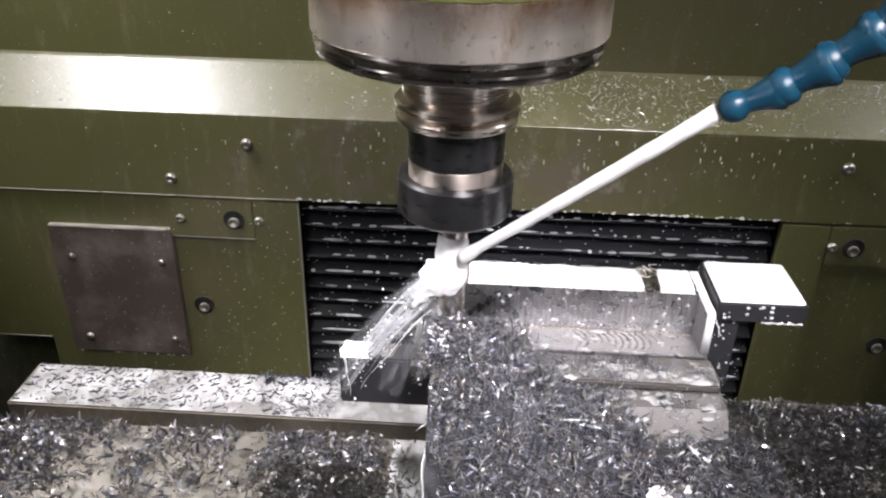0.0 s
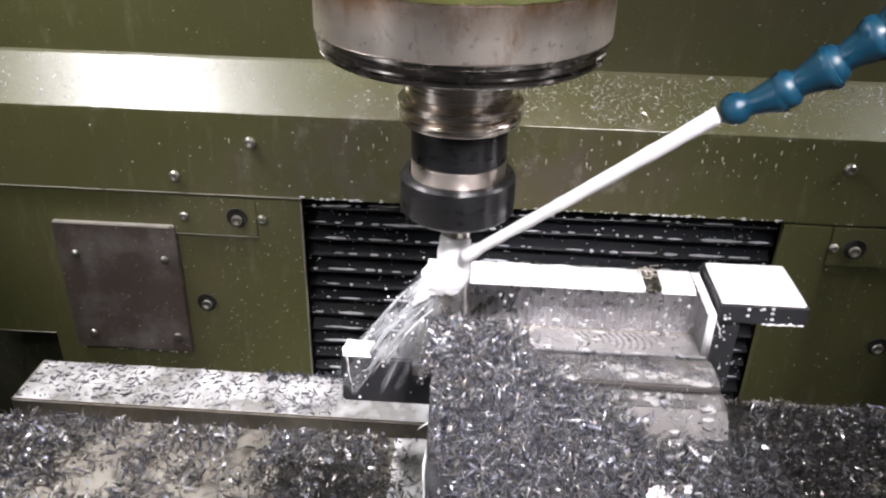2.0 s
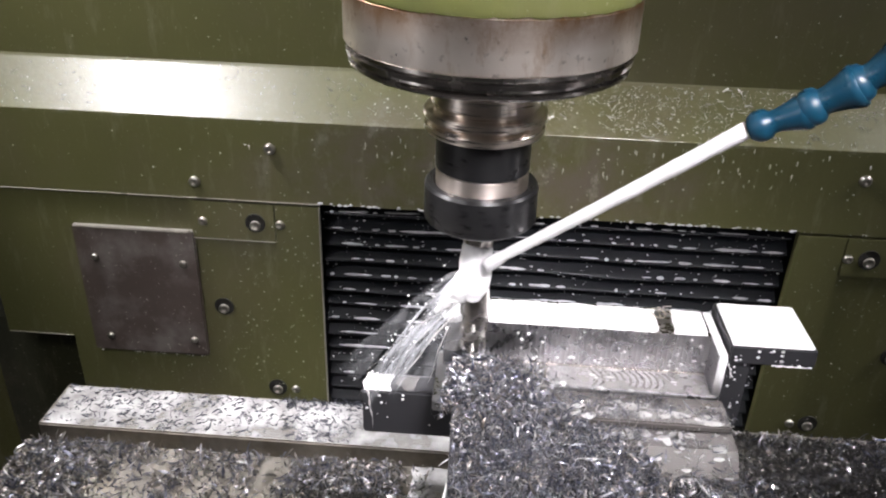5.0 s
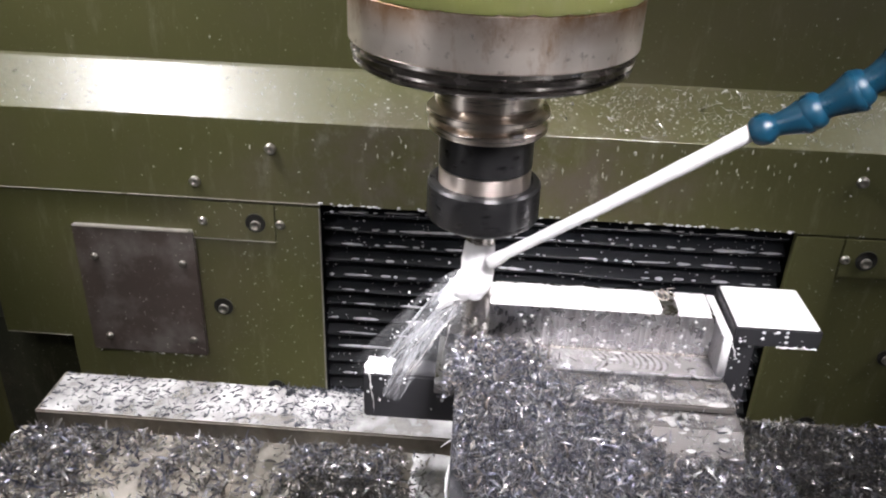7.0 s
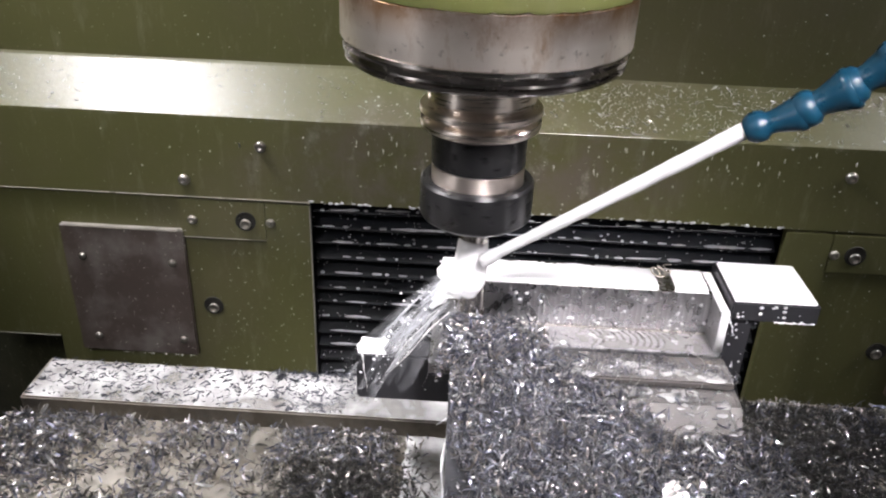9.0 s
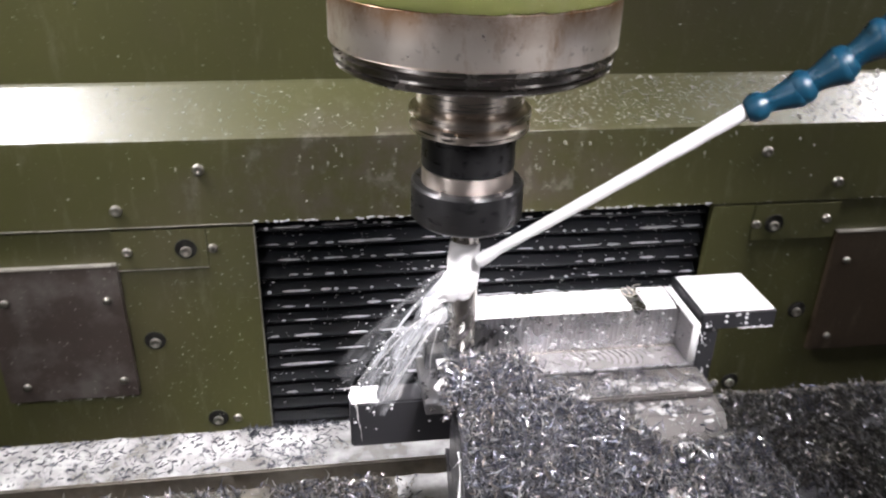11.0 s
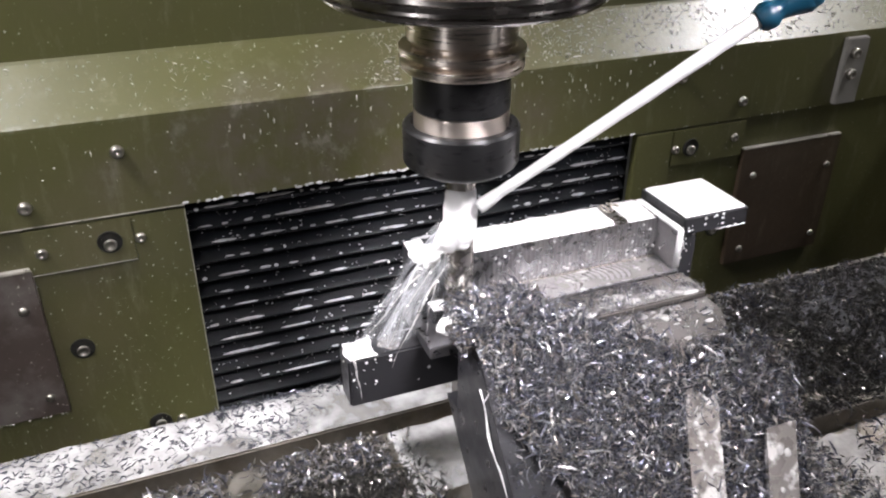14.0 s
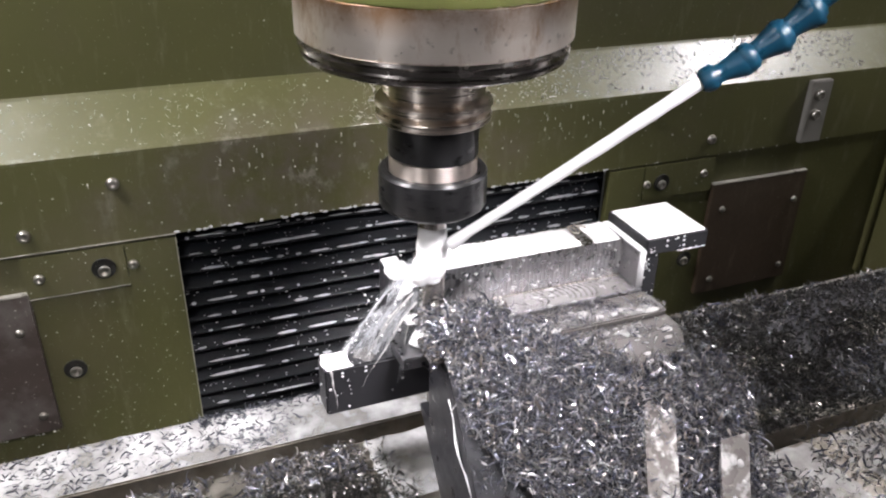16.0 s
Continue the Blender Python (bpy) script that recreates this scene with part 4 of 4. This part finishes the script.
def bare(x, y):
    """Where the wet jaw shows between the chips."""
    return x > 0.218 + max(0, -0.232 - y) * 2.2 and y > -0.262


def washed(x, y):
    """The lower corner of the jaw's slope, rinsed almost clean."""
    return y < -0.272 and x < 0.166 + 0.95 * (-0.272 - y) + 0.006 * noise.noise((x * 60, y * 60, 8))


heap = on_table(tagged(sheet("chip_heap", heap_height, 0.1635, 0.340, 90, -0.420, -0.2055, 110, SHADE_CHIP_BED, lambda x, y: not (x > 0.214 + max(0, -0.232 - y) * 2.2 and y > -0.265) and not (x > 0.32 and y > -0.30) and not washed(x, y)), "dense heap of curled blue-grey steel chips on the vise", "chips", "", "stuff"))
def heap_places(count, low, high, tilt):
    out = []
    while len(out) < count:
        x, y = nrng.uniform(0.1560, 0.355), nrng.uniform(-0.400, -0.203)
        if x < 0.1645 and y < -0.243:
            continue
        if y > -0.2185 and heap_height(x, y) < -0.0405:
            continue
        if x > 0.322 and y > -0.2485 - 0.9 * (x - 0.322):
            continue
        z = heap_height(x, y)
        if bare(x, y):
            if nrng.random() > 0.05:
                continue
            z -= 0.0025
        if washed(x, y):
            if nrng.random() > 0.12:
                continue
            z -= 0.0020
        if (0.279 < x + 0.44 * (-0.276 - y) < 0.303 and y < -0.276 or 0.321 < x + 0.56 * (-0.302 - y) < 0.344 and y < -0.302) and nrng.random() > 0.45:
            continue
        out.append((x, y, z + nrng.uniform(low, high), tilt))
    return out


on_table(tagged(chips("fine_vise_chips", heap_places(21000, -0.0008, 0.0012, 0.6), nrng, (0.0012, 0.0046)), "fine curled steel chips packed on the vise", "chips", "", "stuff"))
on_table(tagged(chips("vise_chips", heap_places(8200, 0.0000, 0.0026, 0.55), nrng, (0.0034, 0.0096), None, 1.7, 0.72), "loose curled leaf-shaped steel chips piled over the vise", "chips", "", "stuff"))

pl = []
while len(pl) < 7800:
    x, y = nrng.uniform(0.205, 0.319), nrng.uniform(-0.284, -0.2120)
    if nrng.random() < 0.45 + 1.1 * noise.noise((x * 45, y * 60, 6)) + 0.3 * (0.25 - x) / 0.05:
        z = -0.0454 if y > -0.2360 else (-0.0500 if y > -0.250 else -0.0500 + 1.17 * (y + 0.250))
        pl.append((x, y, z + nrng.uniform(0, 0.0006), 0.4))
on_table(tagged(chips("fine_chips", pl, nrng, (0.0008, 0.0026)), "fine glittering chips scattered on the wet jaw", "chips", "", "stuff"))


def table_cover(x, y):
    """How thickly chips lie on the table lands."""
    n = noise.noise((x * 13, y * 20, 9)) * 1.2 + noise.noise((x * 38, y * 38, 4)) * 0.9
    return 0.55 + n


pl = []
while len(pl) < 34000:
    left = nrng.random() < 0.62
    x = nrng.uniform(TX0 + 0.002, 0.150) if left else nrng.uniform(0.325, 0.72)
    y = nrng.uniform(-0.425, -0.168) if left else nrng.uniform(-0.40, -0.105)
    if not left and -0.262 > y > -0.275 and nrng.random() > 0.2:
        continue
    if left and x > 0.128 and y > -0.235 and nrng.random() > 0.1:
        continue
    c = table_cover(x, y)
    if left:
        c += 0.5 if x > 0.05 and y > -0.20 else 0.04
    if not left and y < -0.262:
        c += 0.42
    if not left and x < 0.44 and y > -0.16:
        c -= 0.25
    if nrng.random() > c:
        continue
    pl.append((x, y, TZ + nrng.uniform(0, 0.0035) * max(0.2, c), 0.5))
# dark sheet laid for the shade over the table's right rear
on_table(tagged(sheet("chip_bed", lambda x, y: TZ + 0.0010 + 0.0007 * noise.noise((x * 120, y * 120, 4)), 0.330, 0.760, 150, -0.2595, -0.1050, 60, SHADE_CHIP_BED,
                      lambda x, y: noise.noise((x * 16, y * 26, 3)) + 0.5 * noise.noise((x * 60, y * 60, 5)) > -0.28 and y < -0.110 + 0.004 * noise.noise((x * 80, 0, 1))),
                "wet layer of packed fine chips, darkened for shade on the rear table", "chips", "", "stuff"))
clump = []
for _ in range(3200):
    x, y = nrng.normal(0.100, 0.026), nrng.normal(-0.222, 0.020)
    if 0.03 < x < 0.158 and -0.29 < y < -0.168:
        h = 0.006 * math.exp(-((x - 0.10) / 0.03) ** 2 - ((y + 0.222) / 0.022) ** 2)
        clump.append((x, y, TZ + h * nrng.uniform(0.3, 1.0), 0.6))
# right rear of the table: its shade is put into dark chips
while len(clump) < 20000:
    x, y = 0.335 + 0.40 * nrng.random() ** 1.4, nrng.uniform(-0.262, -0.112)
    if nrng.random() < 0.75 + noise.noise((x * 18, y * 30, 3)):
        clump.append((x, y, TZ + nrng.uniform(0.0008, 0.0042), 0.55))
on_table(tagged(chips("wet_chips", clump, nrng, (0.0024, 0.0080), MUD_CHIP), "wet steel chips heaped on the table, shade put into their dark colour", "chips", "", "stuff"))
on_table(tagged(chips("dark_table_chips", pl[::3], nrng, (0.0016, 0.0060), MUD_CHIP), "dark fine chips between the brighter ones on the table", "chips", "", "stuff"))
pl = [p for i, p in enumerate(pl) if i % 3]
on_table(tagged(chips("table_chips", pl, nrng, (0.0020, 0.0090), None, 2.0), "curled steel chips littering the table", "chips", "", "stuff"))

pl = []
while len(pl) < 900:
    x, y = nrng.uniform(TX0 + 0.004, 0.095), nrng.uniform(-0.1495, -0.1045)
    if nrng.random() < 0.55 + 0.4 * noise.noise((x * 25, y * 40, 2)):
        pl.append((x, y, TZ + 0.0006, 0.12))
for _ in range(420):
    pl.append((nrng.uniform(0.030, 0.125), -0.1045 - abs(nrng.normal(0, 0.005)), TZ + 0.0008, 0.3))
for _ in range(260):
    pl.append((nrng.normal(0.062, 0.016), nrng.uniform(-0.149, -0.110), TZ + 0.0008, 0.25))
on_table(tagged(chips("film_chips", pl, nrng, (0.0022, 0.0064), DARK_CHIP), "curled chips lying in the white coolant film, coloured as dark reflections", "chips", "", "stuff"))

# chips and drops thrown on to the column
pl, big = [], []
for k in range(3100):
    x = 0.72 - 0.54 * nrng.random() ** 1.05 if k < 2650 else nrng.uniform(-0.22, 0.3)
    y = nrng.uniform(0.002, 0.0355)
    row = (x, y, 0.0247 + (y - 0.0012) * 0.897, 0.45)
    if noise.noise((x * 30, y * 60, 2)) > -0.25:
        (big if k % 5 == 0 and k < 2650 else pl).append(row)
tagged(chips("ledge_chips", pl, nrng, (0.0014, 0.0036), BRIGHT_CHIP), "fine chips stuck to the wet sloping ledge", "chips", "", "stuff")
tagged(chips("ledge_curls", big, nrng, (0.0026, 0.0066), BRIGHT_CHIP, 1.8), "larger curled chips lying on the sloping ledge", "chips", "", "stuff")
wall_drops = []
for i in range(230):
    x, z = rng.gauss(0.20, 0.20), rng.uniform(-0.045, 0.022)
    if XL < x < XR:
        wall_drops.append(((x, -0.0002, z), (0, -1, 0.1), rng.choice((0.0004, 0.0006, 0.0008, 0.0012)), 1.0))
for i in range(520):
    x, z = rng.choice((rng.uniform(-0.11, 0.036), rng.uniform(0.43, 0.54), rng.uniform(-0.04, 0.036))), rng.uniform(-0.235, -0.05)
    wall_drops.append(((x, -0.0008 if x > -0.07 else -0.0026, z), (0, -1, 0.1), rng.choice((0.0003, 0.0004, 0.0006, 0.0009)), 1.0))
for i in range(560):
    y = rng.uniform(0.002, 0.035)
    wall_drops.append(((rng.gauss(0.34, 0.09) if i > 220 else rng.gauss(0.15, 0.22), y, 0.0250 + (y - 0.0012) * 0.897), (0, -0.4, 0.9), rng.choice((0.0004, 0.0006, 0.0009, 0.0015)), 0.7 + 0.6 * rng.random()))
for i in range(120):
    x = rng.gauss(0.28, 0.13)
    wall_drops.append(((x, -0.0003, rng.uniform(-0.010, 0.021)), (0, -1, 0.0), rng.choice((0.0012, 0.0020, 0.0032)), 0.22))
for i in range(70):
    wall_drops.append(((rng.gauss(0.2, 0.25), 0.0373, rng.uniform(0.055, 0.16)), (0, -1, 0), rng.choice((0.0005, 0.0008, 0.0011)), 1.0))
for i in range(34):
    wall_drops.append(((rng.uniform(-0.172, -0.074), -0.0030, -0.2064 + 0.0006 * rng.random()), (0, -1, 0), rng.choice((0.0006, 0.0009, 0.0013)), 1.2))
for i in range(46):
    wall_drops.append(((rng.uniform(0.43, 0.72), -0.0004, -0.0468 + 0.0010 * rng.random()), (0, -1, 0), rng.choice((0.0005, 0.0008, 0.0011)), 1.3))
tagged(domes("splash_drops", [(p, n, r * 0.7, sx) for p, n, r, sx in wall_drops if rng.random() < 0.7], DRIED, rng, 0.5), "dried pale coolant splashes on the green column", "coolant", "", "stuff")

# ---- flowing coolant at the cutter ----
def flow_tube(way, torn0, torn1):
    """Lumpy coolant through (dx, dy, z, radius) stations about the cutter, torn more and more from height torn0 down to torn1."""
    pts, rad = [], []
    n = len(way) - 1
    for i in range(6 * n + 1):
        t = i / 6
        k = min(int(t), n - 1)
        f = t - k
        a, b = way[k], way[k + 1]
        p = [u + (v - u) * f for u, v in zip(a, b)]
        pts.append((SX + p[0], SY + p[1], p[2]))
        rad.append(p[3] + 0.0002 * math.sin(t * 4))
    bm = tube(pts, rad, 40)
    for v in bm.verts:
        torn = max(0, min(1, (torn0 - v.co.z) / (torn0 - torn1)))
        q = v.co.copy()
        v.co += Vector((noise.noise(q * 150), noise.noise(q * 150 + Vector((7, 0, 0))), noise.noise(q * 190))) * (0.0005 + 0.0018 * torn)
        v.co += Vector((noise.noise(q * 420), noise.noise(q * 420 + Vector((3, 0, 0))), noise.noise(q * 420 + Vector((0, 5, 0))))) * 0.0013 * torn
    return bm


sleeve = thing("coolant_flow", "white milky coolant wrapping the cutter and fanning out", "coolant", "", "", (SX, SY, 0.03))


def at_flow(bm):
    bmesh.ops.translate(bm, verts=bm.verts[:], vec=(-SX, -SY, -0.03))
    return bm


part("sleeve", at_flow(flow_tube([(0.0000, -0.0016, 0.0300, 0.0076), (-0.0003, -0.0018, 0.0265, 0.0088), (-0.0006, -0.0020, 0.0170, 0.0092), (-0.0010, -0.0022, 0.0085, 0.0095),
                                  (-0.0020, -0.0024, 0.0020, 0.0090), (-0.0032, -0.0024, -0.0030, 0.0070), (-0.0040, -0.0024, -0.0062, 0.0030)], 0.004, -0.008)), MILK, sleeve, "", True)
ELBOW = Vector((-0.003, -0.003, -0.0255))
bm = at_flow(flow_tube([(-0.0010, -0.0026, 0.0110, 0.0070), (-0.0050, -0.0030, 0.0045, 0.0084), (-0.0100, -0.0034, -0.0015, 0.0066), (-0.0150, -0.0038, -0.0065, 0.0042),
                        (-0.0195, -0.0042, -0.0110, 0.0022), (-0.0230, -0.0046, -0.0150, 0.0006)], 0.006, -0.008))
bmesh.ops.translate(bm, verts=bm.verts[:], vec=-ELBOW)
arm = part("splash_arm", bm, MILK, sleeve, "white coolant thrown off the cutter", True)
arm.location = ELBOW


def fan(p0, p1, w0, w1, arch, seed, nu=26, nv=18):
    """A torn sheet of spray from p0 down to p1, widening on the way; it starts at its own origin."""
    bm = bmesh.new()
    uv = bm.loops.layers.uv.new("flow")
    d = p1 - p0
    side = Vector((d.z, 0, -d.x)).normalized()
    rows = []
    for i in range(nu + 1):
        u = i / nu
        row = []
        for j in range(nv + 1):
            v = j / nv - 0.5
            w = w0 + (w1 - w0) * u
            c = d * u + side * (v * w) + Vector((0, 0, arch * u * (1 - u) * 4))
            c += Vector((0, 0.004 * noise.noise((u * 3, v * 6, seed)) - 0.010 * (v * v) * u, 0.003 * u * noise.noise((u * 4, v * 9, seed + 3))))
            row.append((bm.verts.new(c), (u, v + seed * 1.7)))
        rows.append(row)
    for a, b in zip(rows, rows[1:]):
        for j in range(nv):
            quad = (a[j], a[j + 1], b[j + 1], b[j])
            f = bm.faces.new([q[0] for q in quad])
            for loop, q in zip(f.loops, quad):
                loop[uv].uv = q[1]
    return bm


STRANDS = []
FANS = [((-0.006, -0.004, -0.023), (-0.064, 0.003, -0.113), 0.013, 0.010, 0.007, SPRAY), ((-0.007, -0.001, -0.026), (-0.060, 0.006, -0.115), 0.013, 0.013, 0.006, SPRAY),
        ((-0.005, -0.005, -0.025), (-0.057, 0.004, -0.112), 0.013, 0.013, 0.006, SPRAY), ((-0.008, 0.001, -0.022), (-0.070, 0.010, -0.108), 0.009, 0.014, 0.008, VEIL),
        ((-0.004, -0.006, -0.030), (-0.044, 0.004, -0.108), 0.013, 0.016, 0.004, VEIL), ((-0.002, -0.004, -0.034), (-0.026, 0.004, -0.108), 0.012, 0.018, 0.001, VEIL)]
for k, (a, b, w0, w1, arch, mat) in enumerate(FANS):
    a, b = Vector(a), Vector(b)
    s = part("spray_sheet", fan(a, b, w0, w1, arch, k + 1), mat, sleeve, "torn translucent sheet of coolant spray", True)
    s.location = a
    STRANDS.append(s)
drng = random.Random(77)
for k in range(4):
    a = Vector((-0.012 - 0.014 * k, -0.004 + 0.002 * k, -0.036 - 0.018 * k))
    places = []
    for _ in range(26):
        p = Vector((drng.gauss(-0.004, 0.008), drng.gauss(0, 0.006), drng.gauss(-0.004, 0.009)))
        places.append((p, (drng.gauss(0, 1), drng.gauss(0, 1), drng.gauss(0, 1) + 0.1), drng.choice((0.0002, 0.0003, 0.0005, 0.0008)), 1.0))
    d = domes("droplets", places, MILK, drng, 1.2)
    d.parent = sleeve
    d["label"] = "flying white coolant droplets"
    d.location = a
    STRANDS.append(d)
srng = random.Random(21)
for i in range(4):
    spread = srng.random()
    p0 = Vector((-0.010 - 0.006 * srng.random(), -0.006 + 0.008 * srng.random(), -0.042 - 0.018 * spread))
    p1 = Vector((-0.060 + 0.046 * spread, 0.008 - 0.020 * srng.random(), -0.102))
    pts, rad = [], []
    w = srng.uniform(0.0002, 0.0005)
    for k in range(16):
        t = k / 15
        p = (p1 - p0) * t
        p.z += 0.016 * t * (1 - t) * (1.2 - spread)
        p += Vector((0.0012 * math.sin(9 * t + i), 0.0012 * math.cos(7 * t + 2 * i), 0)) * t
        pts.append(p)
        rad.append(w * (1.5 - 1.2 * t) * (1 + 0.45 * math.sin(17 * t + i)))
    s = part("strand", tube(pts, rad, 7), FILM, sleeve, "", True)
    s.location = p0
    STRANDS.append(s)

# trickles running down the jaw bar and the vise side
for k, (p, q, w) in enumerate((((0.1085, -0.1957, -0.069), (0.1120, -0.1962, -0.098), 0.0014), ((0.1632, -0.2500, -0.0650), (0.1632, -0.3080, -0.1330), 0.0012),
                               ((0.3200, -0.205, -0.0225), (0.3245, -0.2045, -0.034), 0.0008), ((0.3440, -0.2074, -0.0222), (0.3660, -0.2074, -0.0222), 0.0009))):
    pts = [Vector(p).lerp(Vector(q), i / 14) + Vector(((0.0003 if k != 1 else 0.0012) * math.sin(i * 0.8 + k), 0, 0.0003 * math.sin(i * 2.0))) for i in range(15)]
    on_table(tagged(part("coolant_trickle", tube(pts, [(0.6 if k < 1 else 0.9) * w * (0.8 + 0.35 * math.sin(i * 1.7 + k)) * (1 - 0.8 * i / 14 if k < 1 else 1 - 0.3 * i / 14) for i in range(15)], 8), FILM if k < 1 else MILK, None, "", True), "white trickle of coolant running over dark steel", "coolant", "coolant trickles"))


# ---- what moves ----
KNEE = [(0.0, 10.4), (0.5, 13.9), (1.0, 17.1), (1.5, 20.5), (1.7, 21.0), (2.0, 10.0), (2.3, -12.0), (2.45, -14.7), (3.0, -14.7), (4.4, -14.7), (4.8, -12.9),
        (6.5, -2.8), (7.0, 0.0), (7.5, 3.4), (8.0, 6.9), (8.5, 10.3), (9.9, 19.8), (10.1, 20.4), (10.4, 8.0), (10.7, -11.0), (10.85, -12.8), (11.5, -12.8), (12.4, -12.7),
        (13.0, -8.6), (13.5, -5.3), (14.0, -2.0), (14.5, 1.1), (15.0, 4.1), (15.5, 7.0), (16.0, 9.6)]


def motions():
    for ob in ON_TABLE:
        home = ob.location.copy()
        walk(ob, [(t, Matrix.Translation(home + Vector((0, 0, mm / 1000)))) for t, mm in KNEE])
    # the hose sags a little between the first stretch and the second, and the jet swings with it
    sag = Vector((0.0005, 0, -0.0040))
    home = hose.location.copy()
    walk(hose, [(t, Matrix.Translation(home + sag * k)) for t, k in ((0.0, 0.0), (4.3, 0.0), (6.2, 1.0), (16.0, 1.0))])
    rows = []
    for t, k in ((0.0, 0.0), (4.3, 0.0), (6.2, 1.0), (16.0, 1.0)):
        swing = (JET0 - JET1).rotation_difference(JET0 + sag * k - JET1).to_matrix().to_4x4()
        rows.append((t, Matrix.Translation(JET1) @ swing @ Matrix.Translation(JET0 - JET1)))
    walk(jet, rows)
    home = holder.location.copy()
    walk(holder, [(i * 0.1, Matrix.Translation(home) @ Matrix.Rotation(radians(75 * i), 4, "Z")) for i in range(161)])
    r = random.Random(5)
    for s in STRANDS + [arm]:
        home, k = s.location.copy(), 0.4 if s is arm else 1.0
        rows = []
        for i in range(81):
            late = min(1, max(0, (i * 0.2 - 10.4) / 2.0))
            rows.append((i * 0.2, Matrix.Translation(home) @ pose(0, 0, 0, k * r.uniform(-3, 3), -4 * late + k * r.uniform(-5, 5), -15 * late + k * r.uniform(-3, 3))))
        walk(s, rows)


motions()
